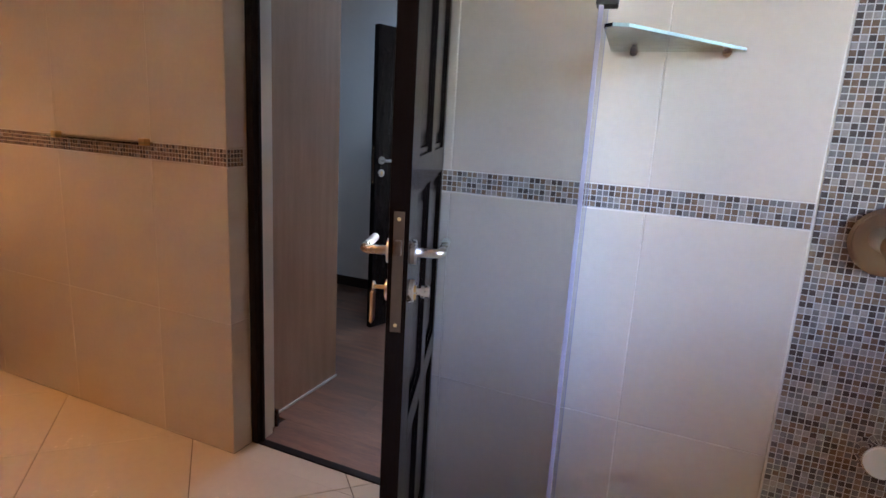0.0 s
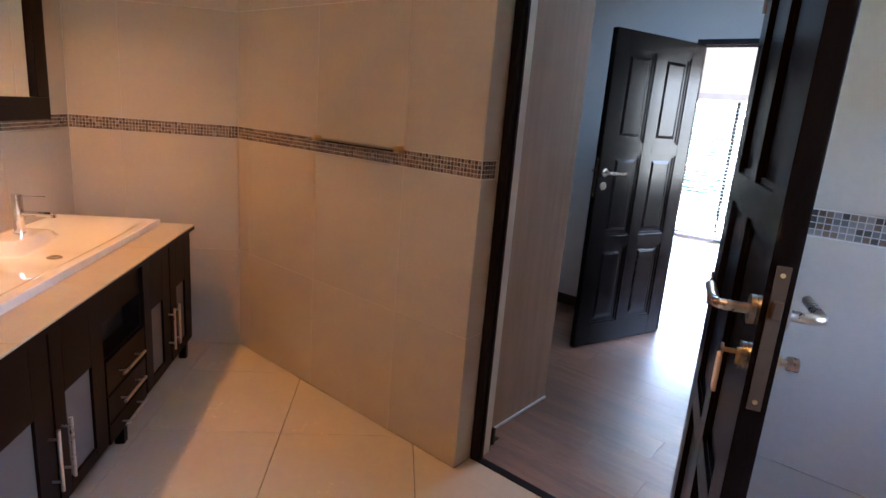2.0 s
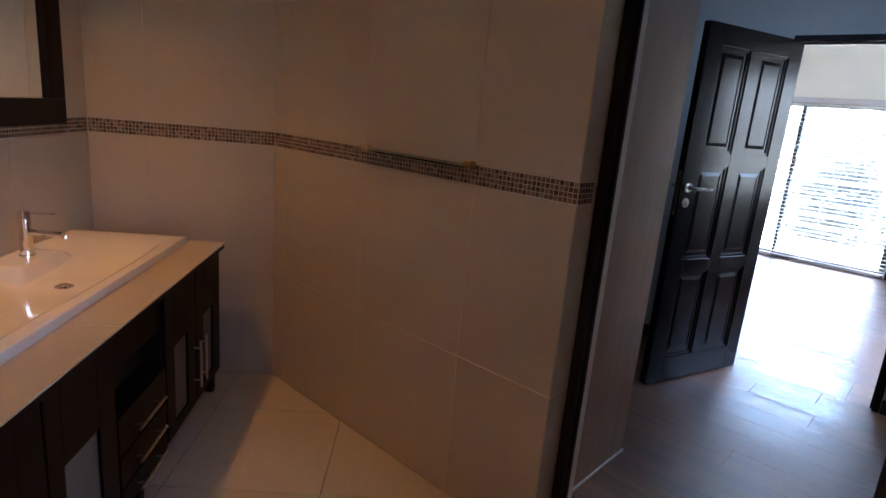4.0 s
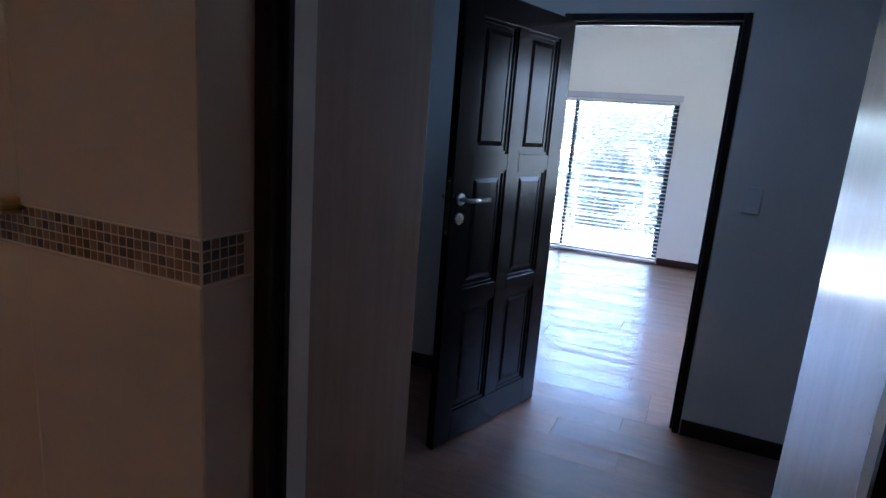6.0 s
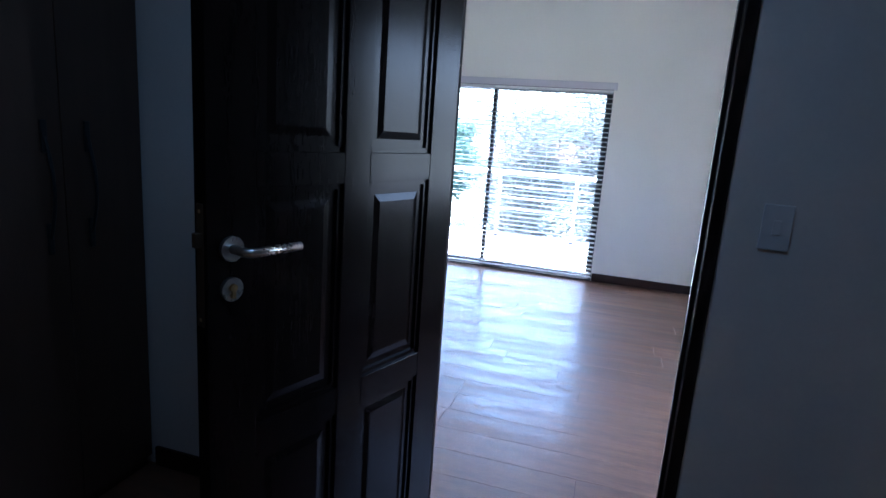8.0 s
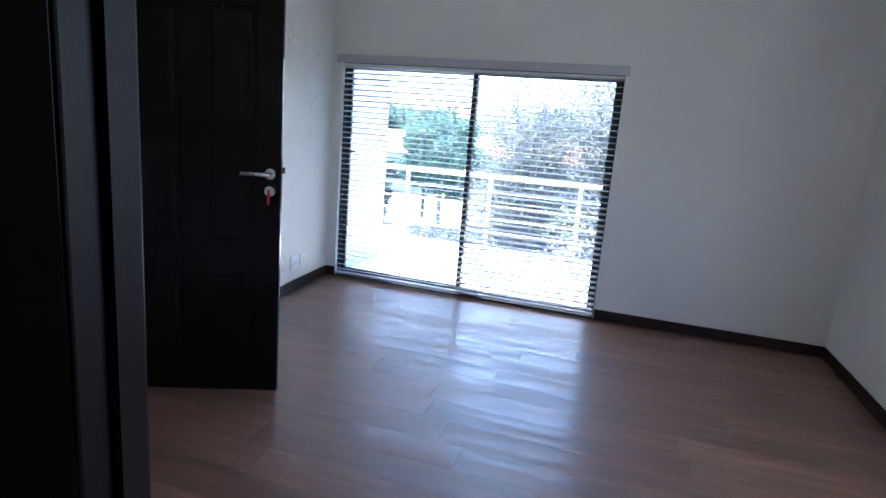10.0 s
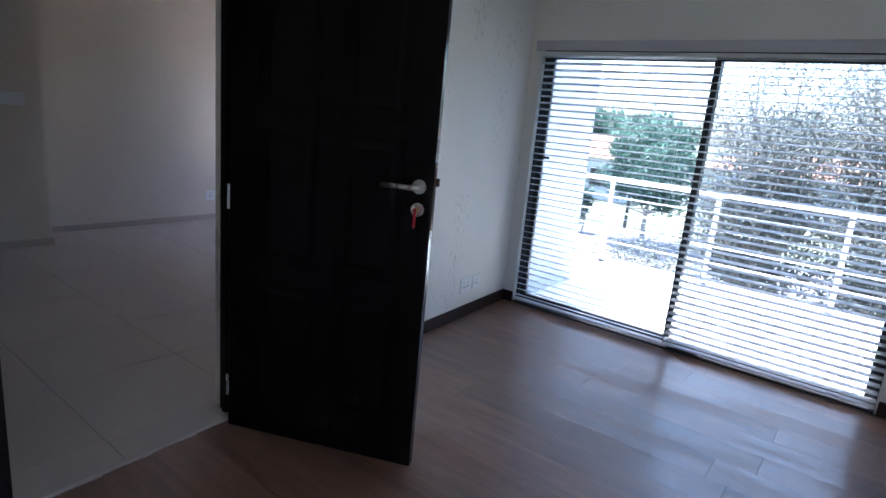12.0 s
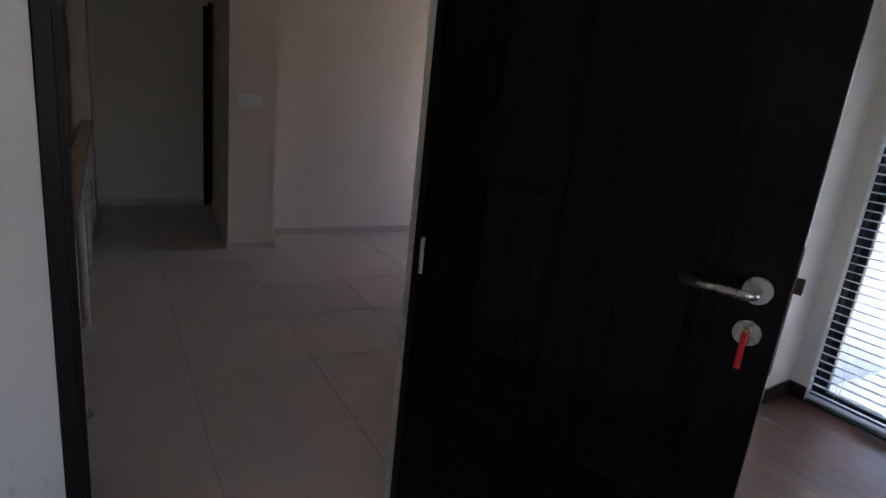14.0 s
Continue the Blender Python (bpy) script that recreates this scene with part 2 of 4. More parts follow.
def stained_plaster():
    """Cream paint with blistered, flaking spots."""
    m = PLASTER.copy()
    m.name = "blistered_plaster"
    nt, n = m.node_tree, m.node_tree.nodes
    b = n["Principled BSDF"]
    old = b.inputs["Base Color"].links[0].from_socket
    tc = [x for x in n if x.type == "TEX_COORD"][0]
    mp = n.new("ShaderNodeMapping")
    mp.inputs["Scale"].default_value = (1, 1.6, 0.8)
    nt.links.new(tc.outputs["Object"], mp.inputs["Vector"])
    a, c = n.new("ShaderNodeTexNoise"), n.new("ShaderNodeTexNoise")
    a.inputs["Scale"].default_value, c.inputs["Scale"].default_value = 26, 1.7
    for x in (a, c):
        nt.links.new(mp.outputs["Vector"], x.inputs["Vector"])
    mul = n.new("ShaderNodeMath")
    mul.operation = "MULTIPLY"
    nt.links.new(a.outputs["Fac"], mul.inputs[0])
    nt.links.new(c.outputs["Fac"], mul.inputs[1])
    rp = n.new("ShaderNodeValToRGB")
    rp.color_ramp.elements[0].position, rp.color_ramp.elements[1].position = 0.35, 0.44
    nt.links.new(mul.outputs["Value"], rp.inputs["Fac"])
    mx = n.new("ShaderNodeMix")
    mx.data_type = "RGBA"
    mx.inputs["B"].default_value = (0.66, 0.625, 0.565, 1)
    nt.links.new(rp.outputs["Color"], mx.inputs["Factor"])
    nt.links.new(old, mx.inputs["A"])
    nt.links.new(mx.outputs["Result"], b.inputs["Base Color"])
    return m


PLASTER_WORN = stained_plaster()


# ---- mesh helpers ----
def part(name, bm, material, parent=None, label="", smooth=False):
    me = bpy.data.meshes.new(name)
    bm.normal_update()
    bm.to_mesh(me)
    bm.free()
    for m in (material if isinstance(material, (list, tuple)) else (material,)):
        me.materials.append(m)
    if smooth:
        me.polygons.foreach_set("use_smooth", [True] * len(me.polygons))
    ob = new(name, me)
    if parent is not None:
        ob.parent = parent
    if label:
        ob["label"] = label
    return ob


def thing(name, m, label, category, group="", kind=""):
    ob = new(name)
    ob.empty_display_size = 0.1
    ob.matrix_basis = m
    return tagged(ob, label, category, group, kind)


def bx(bm, x0, x1, y0, y1, z0, z1, bevel=0.0):
    ret = bmesh.ops.create_cube(bm, size=1, matrix=Matrix.Translation(((x0 + x1) / 2, (y0 + y1) / 2, (z0 + z1) / 2))
                                @ Matrix.Diagonal((abs(x1 - x0), abs(y1 - y0), abs(z1 - z0), 1)))
    if bevel:
        vs = set(ret["verts"])
        es = [e for e in bm.edges if e.verts[0] in vs and e.verts[1] in vs]
        bmesh.ops.bevel(bm, geom=es, offset=bevel, segments=2, profile=0.5, affect="EDGES")
    return bm


def box(x0, x1, y0, y1, z0, z1, bevel=0.0):
    return bx(bmesh.new(), x0, x1, y0, y1, z0, z1, bevel)


def rod(bm, p0, p1, r, seg=14, r2=None):
    p0, p1 = Vector(p0), Vector(p1)
    d = p1 - p0
    m = Matrix.Translation((p0 + p1) / 2) @ d.to_track_quat("Z", "Y").to_matrix().to_4x4()
    bmesh.ops.create_cone(bm, cap_ends=True, segments=seg, radius1=r, radius2=r if r2 is None else r2, depth=d.length, matrix=m)
    return bm


def prism(points, z0, z1):
    """A flat slab over a plan outline, counter-clockwise."""
    bm = bmesh.new()
    lo = [bm.verts.new((x, y, z0)) for x, y in points]
    hi = [bm.verts.new((x, y, z1)) for x, y in points]
    bm.faces.new(lo[::-1])
    bm.faces.new(hi)
    n = len(points)
    for i in range(n):
        bm.faces.new((lo[i], lo[(i + 1) % n], hi[(i + 1) % n], hi[i]))
    return bm


def tube(points, r, seg=12):
    """A round bar that follows a line of points."""
    bm = bmesh.new()
    rings = []
    pts = [Vector(p) for p in points]
    for i, p in enumerate(pts):
        d = (pts[min(i + 1, len(pts) - 1)] - pts[max(i - 1, 0)]).normalized()
        q = d.to_track_quat("Z", "Y").to_matrix()
        rings.append([bm.verts.new(p + q @ Vector((r * math.cos(a), r * math.sin(a), 0))) for a in (2 * math.pi * k / seg for k in range(seg))])
    for a, b in zip(rings, rings[1:]):
        for k in range(seg):
            bm.faces.new((a[k], a[(k + 1) % seg], b[(k + 1) % seg], b[k]))
    bm.faces.new(rings[0][::-1])
    bm.faces.new(rings[-1])
    return bm


TILE_CACHE = {}


def tile_mesh(w, h, t, material, bevel=0.002):
    """A tile in the local x-z plane, its face at y = -t, with softened rim."""
    key = (round(w, 3), round(h, 3), t, material.name)
    if key not in TILE_CACHE:
        b = min(bevel, w / 4, h / 4)
        verts, faces = [], []
        for y, i in ((0, 0), (-t + b, 0), (-t, b)):
            verts += [(i, y, i), (w - i, y, i), (w - i, y, h - i), (i, y, h - i)]
        for r in (0, 4):
            for k in range(4):
                j = (k + 1) % 4
                faces.append((r + k, r + j, r + 4 + j, r + 4 + k))
        faces.append((8, 9, 10, 11))
        me = bpy.data.meshes.new("tile")
        me.from_pydata(verts, [], faces)
        me.materials.append(material)
        TILE_CACHE[key] = me
    return TILE_CACHE[key]


def piece(name, me, parent, m):
    ob = new(name, me)
    ob.parent = parent
    ob.matrix_basis = m
    return ob


def wall(name, label, material, boxes, m=None):
    bm = bmesh.new()
    for b in boxes:
        bx(bm, *b)
    ob = part(name, bm, material)
    if m is not None:
        ob.matrix_basis = m
    return tagged(ob, label, "wall", kind="structure")


# ---- bathroom structure ----
BEND = (-1.71, 0.0)
CORNER = (-2.303, -0.652)
ZC = 2.5
T = 0.002
wall_a = wall("wall_bathroom_door", "beige tiled bathroom wall with mosaic border and doorway", GROUT,
              [(-1.82, -T, T, 0.235, 0, ZC), (-T, 0.91, T, 0.235, 2.09, ZC), (0.91, 2.75, T, 0.235, 0, ZC)])
short_len = math.dist(BEND, CORNER)
M_SHORT = pose(CORNER[0], CORNER[1], 0, 0, 0, 47.7)
wall_b = wall("wall_bathroom_corner", "short beige tiled wall beside the vanity", GROUT, [(-0.2, short_len + 0.08, T, 0.12, 0, ZC)], M_SHORT)
M_V = pose(CORNER[0], CORNER[1], 0, 0, 0, -42)
M_VANWALL = pose(CORNER[0], CORNER[1], 0, 0, 0, 138)
wall_c = wall("wall_bathroom_vanity", "beige tiled wall behind the vanity and mirror", GROUT, [(-2.95, 0.1, T, 0.14, 0, ZC)], M_VANWALL)
wall("wall_bathroom_south", "plain beige bathroom wall", TILE_WALL, [(-0.5, 2.75, -2.85, -2.70, 0, ZC)])
wall("wall_bathroom_east", "plain beige bathroom wall with window opening", TILE_WALL,
     [(2.62, 2.77, -2.70, -1.25, 0, ZC), (2.62, 2.77, -0.25, 0.0, 0, ZC), (2.62, 2.77, -1.25, -0.25, 0, 1.05), (2.62, 2.77, -1.25, -0.25, 2.15, ZC)])
tagged(part("ceiling_bathroom", prism([(-2.5, -2.85), (2.77, -2.85), (2.77, 0.3), (-2.5, 0.3)], ZC, ZC + 0.1), CEILING),
       "white painted bathroom ceiling", "ceiling", kind="structure")
floor_bath = tagged(part("floor_bathroom", prism([(-2.5, -2.85), (2.77, -2.85), (2.77, 0.115), (-2.5, 0.115)], -0.12, -0.0095), GROUT_DARK),
                    "cream ceramic tiles laid diagonally in the bathroom", "floor", kind="structure")

# ---- passage, bedroom and lounge structure ----
XW, XE, YC, YD = -2.17, 2.0, 2.44, 6.73
WT = 0.085
M_W = pose(-1.94, 3.6, 0, 0, 0, 4.2)  # the bedroom's west wall stands slightly askew
wall("wall_passage_door", "cream painted wall with doorway to the bedroom", PLASTER,
     [(XW - 0.15, -0.08, YC, YC + WT, 0, 3.0), (-0.08, 0.728, YC, YC + WT, 2.055, 3.0), (0.728, XE, YC, YC + WT, 0, 3.0)])
wall("wall_passage_west", "plain cream passage wall", PLASTER, [(-1.95, -1.83, 0.25, YC, 0, 2.6)])
wall("wall_passage_east", "plain cream passage wall", PLASTER, [(2.001, 2.12, 0.25, YC, 0, 2.6)])
wall("wall_passage_south", "cream plaster on the passage side of the bathroom wall", PLASTER,
     [(-1.83, 0.0, 0.235, 0.26, 0, 2.6), (0.0, 0.91, 0.235, 0.26, 2.09, 2.6), (0.91, 2.0, 0.235, 0.30, 0, 2.6)])
wall("wall_door_reveal", "cream plaster reveal behind the bathroom door frame", PLASTER,
     [(-0.001, 0.030, 0.1565, 0.212, 0, 2.05), (0.880, 0.911, 0.1565, 0.2345, 0, 2.05), (-0.001, 0.911, 0.1565, 0.2345, 2.05, 2.0905)])
tagged(part("ceiling_passage", bx(bx(bx(box(-1.95, -0.21, 0.25, YC, 2.6, 2.7), 0.31, 2.12, 0.25, YC, 2.6, 2.7), -0.21, 0.31, 0.25, 1.04, 2.6, 2.7),
                                  -0.21, 0.31, 1.56, YC, 2.6, 2.7), CEILING), "white passage ceiling", "ceiling", kind="structure")
LY0, LY1 = -0.29, 0.585
wall("wall_bedroom_west", "cream bedroom wall with blistered paint and doorway", PLASTER_WORN,
     [(-0.15, 0, -1.12, LY0, 0, 3.0), (-0.15, 0, LY0, LY1, 2.065, 3.0), (-0.15, 0, LY1, 3.25, 0, 3.0)], M_W)
# The opening in this wall is made up to let more daylight in.
wall("wall_bedroom_east", "plain cream bedroom wall with an opening added for daylight", PLASTER, [(XE, XE + 0.15, YC, 3.1, 0, 3.0), (XE, XE + 0.15, 4.5, YD + 0.22, 0, 3.0), (XE, XE + 0.15, 3.1, 4.5, 0, 0.9), (XE, XE + 0.15, 3.1, 4.5, 2.1, 3.0)])
WX0, WX1, WZ = -2.07, 0.32, 1.97
wall("wall_bedroom_window", "cream bedroom wall with wide sliding door opening", PLASTER,
     [(XW - 0.15, WX0, YD, YD + 0.22, -0.1, 3.0), (WX1, XE, YD, YD + 0.22, -0.1, 3.0), (WX0, WX1, YD, YD + 0.22, WZ, 3.0)])
tagged(part("ceiling_bedroom", box(XW - 0.15, XE + 0.15, YC, YD + 0.22, 3.0, 3.1), CEILING), "white bedroom ceiling", "ceiling", kind="structure")
floor_wood = tagged(part("floor_wood", box(XW - 0.06, XE, 0.115, YD + 0.1, -0.14, -0.0085), JOINT),
                    "brown laminate plank floor through passage and bedroom", "floor", kind="structure")
# lounge
LXE, LXF, LXC = XW - 0.15, -5.88, -7.2
floor_lounge = tagged(part("floor_lounge", prism([(-7.4, 1.4), (-1.79, 1.4), (-2.205, 7.1), (-7.4, 7.1)], -0.14, 0.0115), GROUT_LOUNGE),
                      "large pale ceramic tiles in the lounge", "floor", kind="structure")
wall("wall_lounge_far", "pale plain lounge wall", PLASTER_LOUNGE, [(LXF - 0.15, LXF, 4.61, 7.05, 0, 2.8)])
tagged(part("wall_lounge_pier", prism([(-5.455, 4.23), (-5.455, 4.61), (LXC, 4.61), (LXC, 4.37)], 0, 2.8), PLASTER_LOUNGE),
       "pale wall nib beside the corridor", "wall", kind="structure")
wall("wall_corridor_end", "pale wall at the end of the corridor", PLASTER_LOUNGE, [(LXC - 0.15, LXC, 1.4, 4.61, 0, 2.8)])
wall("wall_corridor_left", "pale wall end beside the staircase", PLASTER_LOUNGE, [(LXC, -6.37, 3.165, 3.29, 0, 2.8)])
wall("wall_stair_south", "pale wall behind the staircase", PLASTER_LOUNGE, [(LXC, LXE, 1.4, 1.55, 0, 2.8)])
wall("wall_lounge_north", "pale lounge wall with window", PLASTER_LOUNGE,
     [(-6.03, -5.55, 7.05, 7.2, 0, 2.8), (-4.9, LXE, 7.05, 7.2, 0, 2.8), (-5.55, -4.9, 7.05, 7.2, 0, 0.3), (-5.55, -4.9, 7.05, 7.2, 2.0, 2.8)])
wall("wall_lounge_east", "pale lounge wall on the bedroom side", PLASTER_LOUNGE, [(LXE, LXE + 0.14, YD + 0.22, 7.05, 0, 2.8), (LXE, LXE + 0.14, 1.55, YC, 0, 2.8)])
tagged(part("ceiling_lounge", box(-7.4, LXE + 0.14, 1.4, 7.2, 2.8, 2.9), CEILING), "white lounge ceiling", "ceiling", kind="structure")


# baseboards
def baseboard(boxes, label="dark stained wooden baseboard along the wall", material=BASEBOARD, m=None):
    bm = bmesh.new()
    for b in boxes:
        bx(bm, *b, bevel=0.004)
    ob = tagged(part("baseboard", bm, material), label, "baseboard", kind="structure")
    if m is not None:
        ob.matrix_basis = m


BH = 0.085
baseboard([(-1.225, -0.105, YC - 0.016, YC, 0, BH), (0.752, 1.99, YC - 0.016, YC, 0, BH)])
baseboard([(0, 0.016, LY1 + 0.03, 3.12, 0, BH), (0, 0.016, -1.06, LY0 - 0.03, 0, BH)], m=M_W)
baseboard([(XW, WX0, YD - 0.016, YD, 0, BH), (WX1 + 0.01, XE, YD - 0.016, YD, 0, BH)])
baseboard([(XE - 0.016, XE, YC + WT + 0.02, YD - 0.016, 0, BH)])
baseboard([(-0.058, 0.012, 0.261, 0.279, 0, BH)])
TILE_SKIRT = "grey tile skirting along the lounge wall"
baseboard([(LXF, LXF + 0.012, 4.62, 7.05, 0, 0.075)], TILE_SKIRT, TILE_LOUNGE)
baseboard([(-5.455, -5.443, 4.218, 4.622, 0, 0.075)], TILE_SKIRT, TILE_LOUNGE)
baseboard([(LXC, LXC + 0.012, 3.29, 4.27, 0, 0.075)], TILE_SKIRT, TILE_LOUNGE)
baseboard([(0, 1.74, -0.012, 0, 0, 0.075)], TILE_SKIRT, TILE_LOUNGE, pose(LXC, 4.37, 0, 0, 0, -4.6))
baseboard([(-6.37, -6.358, 3.165, 3.302, 0, 0.075), (-7.18, -6.37, 3.29, 3.302, 0, 0.075)], TILE_SKIRT, TILE_LOUNGE)


# ---- door frames ----
def door_frame(m, w, depth, h, label):
    """A dark frame lining an opening w wide; local x across, y through the wall from 0 to depth."""
    f = thing("door_frame", m, label, "door frame", kind="structure")
    for x0, x1, a, b in ((0, 0.035, 0.035, 0.047), (w - 0.035, w, w - 0.047, w - 0.035)):
        bm = box(x0, x1, 0, depth, 0, h, 0.004)
        bx(bm, a, b, depth * 0.45, depth * 0.7, 0, h - 0.035)
        part("jamb", bm, FRAME_WOOD, f)
    part("head", bx(box(0.035, w - 0.035, 0, depth, h - 0.035, h, 0.004), 0.047, w - 0.047, depth * 0.45, depth * 0.7, h - 0.047, h - 0.035), FRAME_WOOD, f)
    return f


door_frame(pose(0.001, 0.105, 0), 0.908, 0.050, 2.085, "dark stained wooden frame of the bathroom doorway")
door_frame(pose(-0.10, YC - 0.012, 0), 0.848, 0.095, 2.075, "dark stained wooden frame of the bedroom doorway")
door_frame(M_W @ pose(0.014, LY0 - 0.02, 0, 0, 0, 90), LY1 - LY0 + 0.04, 0.11, 2.085, "dark worn wooden frame of the lounge doorway")


# ---- panelled doors ----
def lever(parent, x, z, side, toward):
    """A steel lever on one face; side is the face's sign in y, toward the lever's sign in x."""
    y0 = 0.021 * side
    h = part("handle", rod(bmesh.new(), (x, y0, z), (x, y0 + 0.009 * side, z), 0.026, 28), STEEL, parent, "brushed steel lever handle")
    pts = [(x, y0, z), (x, y0 + 0.040 * side, z)]
    for k in range(5):
        a = math.pi / 2 * k / 4
        pts.append((x + toward * 0.016 * (1 - math.cos(a)), y0 + (0.046 + 0.016 * math.sin(a)) * side, z))
    pts.append((x + toward * 0.128, y0 + 0.062 * side, z))
    part("lever", tube(pts, 0.0095, 14), STEEL, h, smooth=True)
    return h


def panelled_door(m, width, label, key=None, knob_side=0, lz=1.18):
    """A six-panel leaf: hinge at the origin, leaf along +x, z up."""
    d = thing("door", m, label, "door")
    h, th, s = 2.035, 0.0205, 0.115
    mid = width / 2
    for x0, x1 in ((0, s), (width - s, width), (mid - 0.045, mid + 0.045)):
        z0, z1 = (0.008, h) if x1 - x0 > 0.1 else (0.16, 1.93)
        part("stile", box(x0, x1, -th, th, z0, z1, 0.0015), DOOR_WOOD, d)
    rows = ((0.16, 0.69), (0.765, 1.30), (1.375, 1.93))
    for z0, z1 in ((0.008, 0.16), (1.93, h)):
        part("rail", box(s, width - s, -th, th, z0, z1, 0.0015), DOOR_WOOD, d)
    for x0, x1 in ((s, mid - 0.045), (mid + 0.045, width - s)):
        for z0, z1 in ((0.69, 0.765), (1.30, 1.375)):
            part("rail", box(x0, x1, -th, th, z0, z1, 0.0015), DOOR_WOOD, d)
        for z0, z1 in rows:
            bm = box(x0, x1, -0.006, 0.006, z0, z1)
            for sg in (-1, 1):
                o, i = 0.035, 0.055
                q = [bm.verts.new((x, 0.006 * sg, z)) for x, z in ((x0 + o, z0 + o), (x1 - o, z0 + o), (x1 - o, z1 - o), (x0 + o, z1 - o))]
                r = [bm.verts.new((x, 0.0105 * sg, z)) for x, z in ((x0 + i, z0 + i), (x1 - i, z0 + i), (x1 - i, z1 - i), (x0 + i, z1 - i))]
                for k in range(4):
                    f = (q[k], q[(k + 1) % 4], r[(k + 1) % 4], r[k])
                    bm.faces.new(f if sg < 0 else f[::-1])
                bm.faces.new(r if sg < 0 else r[::-1])
                for a, b_, c, e in ((x0, x1, z0, z0 + 0.014), (x0, x1, z1 - 0.014, z1), (x0, x0 + 0.014, z0, z1), (x1 - 0.014, x1, z0, z1)):
                    bx(bm, a, b_, min(0.006 * sg, 0.013 * sg), max(0.006 * sg, 0.013 * sg), c, e)
            part("panel", bm, DOOR_WOOD, d)
    xh = width - 0.052
    lever(d, xh, lz, 1, -1)
    lever(d, xh, lz, -1, -1)
    for sg in (1, -1):
        part("escutcheon", rod(bmesh.new(), (xh, 0.0205 * sg, lz - 0.085), (xh, 0.029 * sg, lz - 0.085), 0.025, 28), STEEL, d, "round steel keyhole plate")
        cyl = bmesh.new()
        rod(cyl, (xh, 0.029 * sg, lz - 0.081), (xh, 0.034 * sg, lz - 0.081), 0.0085, 16)
        bx(cyl, xh - 0.004, xh + 0.004, min(0.029 * sg, 0.034 * sg), max(0.029 * sg, 0.034 * sg), lz - 0.103, lz - 0.081)
        part("lock_cylinder", cyl, BRASS, d)
    plate = part("lock_plate", box(width, width + 0.002, -0.011, 0.011, lz - 0.160, lz + 0.092, 0.0005), LOCK_METAL, d, "dull bronze lock face plate")
    for z in (lz - 0.145, lz + 0.077):
        part("screw", rod(bmesh.new(), (width + 0.002, 0, z), (width + 0.003, 0, z), 0.004, 10), BRASS, plate)
    part("latch", box(width + 0.002, width + 0.016, -0.006, 0.008, lz + 0.005, lz + 0.035, 0.002), LOCK_METAL, plate)
    for z in (0.2, 1.02, 1.84):
        part("hinge", rod(bmesh.new(), (-0.004, -0.02, z - 0.05), (-0.004, -0.02, z + 0.05), 0.007, 10), STEEL, d)
    if key:
        sg, kind = key
        y = 0.034 * sg
        bm = box(xh - 0.001, xh + 0.001, min(y, y + 0.022 * sg), max(y, y + 0.022 * sg), lz - 0.085, lz - 0.077)
        kp = part("key", bm, BRASS, d)
        y2 = y + 0.022 * sg
        if kind == "red":
            part("key_head", box(xh - 0.0055, xh + 0.0055, min(y2, y2 + 0.006 * sg), max(y2, y2 + 0.006 * sg), lz - 0.148, lz - 0.075, 0.0025), RED, kp, "red plastic key cover")
        else:
            part("key_head", rod(bmesh.new(), (xh, y2, lz - 0.081), (xh, y2 + 0.003 * sg, lz - 0.081), 0.012, 18), STEEL, kp)
            part("tag", box(xh - 0.014, xh + 0.014, min(y2, y2 + 0.007 * sg), max(y2, y2 + 0.007 * sg), lz - 0.16, lz - 0.09, 0.003), WHITE_PLASTIC, kp, "white plastic key tag")
    if knob_side:
        sg = knob_side
        kb = rod(bmesh.new(), (xh, 0.029 * sg, lz - 0.085), (xh, 0.05 * sg, lz - 0.085), 0.007, 14)
        rod(kb, (xh, 0.045 * sg, lz - 0.085), (xh, 0.062 * sg, lz - 0.085), 0.013, 20)
        part("thumb_turn", kb, STEEL, d)
    return d


panelled_door(pose(0.868, 0.060, 0, 0, 0, -70.9), 0.808, "dark varnished six-panel wooden door standing open into the bathroom", key=(-1, "tag"), knob_side=1)
panelled_door(pose(-0.052, 2.405, 0, 0, 0, -108.5), 0.825, "dark varnished six-panel wooden door standing open into the passage")
panelled_door(pose(-1.946, 4.137, 0, 0, 0, 24.1), 0.837, "dark varnished panelled door open from lounge into bedroom", key=(-1, "red"), lz=1.152)


# ---- bathroom things ----
def bar_handle(parent, p0, p1, out, r=0.006):
    """A steel bar on two short feet; out: the way it stands off."""
    p0, p1, out = Vector(p0), Vector(p1), Vector(out)
    bm = rod(bmesh.new(), p0 + out, p1 + out, r, 12)
    for f in (0.15, 0.85):
        q = p0.lerp(p1, f)
        rod(bm, q, q + out, r * 0.7, 10)
    return part("handle", bm, STEEL, parent, "brushed steel bar handle")


vanity = thing("vanity_cabinet", M_V, "dark wenge vanity cabinet with frosted glass doors on short feet", "bathroom cabinet")
VB = 0.655
bm = box(0.18, 2.34, 0.02, 0.57, 0.10, 0.735)
for b in ((0.18, 0.875, 0.57, VB - 0.012, 0.10, 0.735), (1.265, 2.34, 0.57, VB - 0.012, 0.10, 0.735), (0.875, 1.265, 0.57, VB - 0.012, 0.10, 0.455),
          (0.875, 1.265, 0.57, VB - 0.012, 0.60, 0.735)):
    bx(bm, *b)
part("body", bm, VANITY_WOOD, vanity)
# Black sheet on the niche's back paints the shade inside it.
part("niche", box(0.88, 1.26, 0.571, 0.575, 0.46, 0.595), BLACK, vanity, "black sheet painting the shade in the open niche above the drawers")
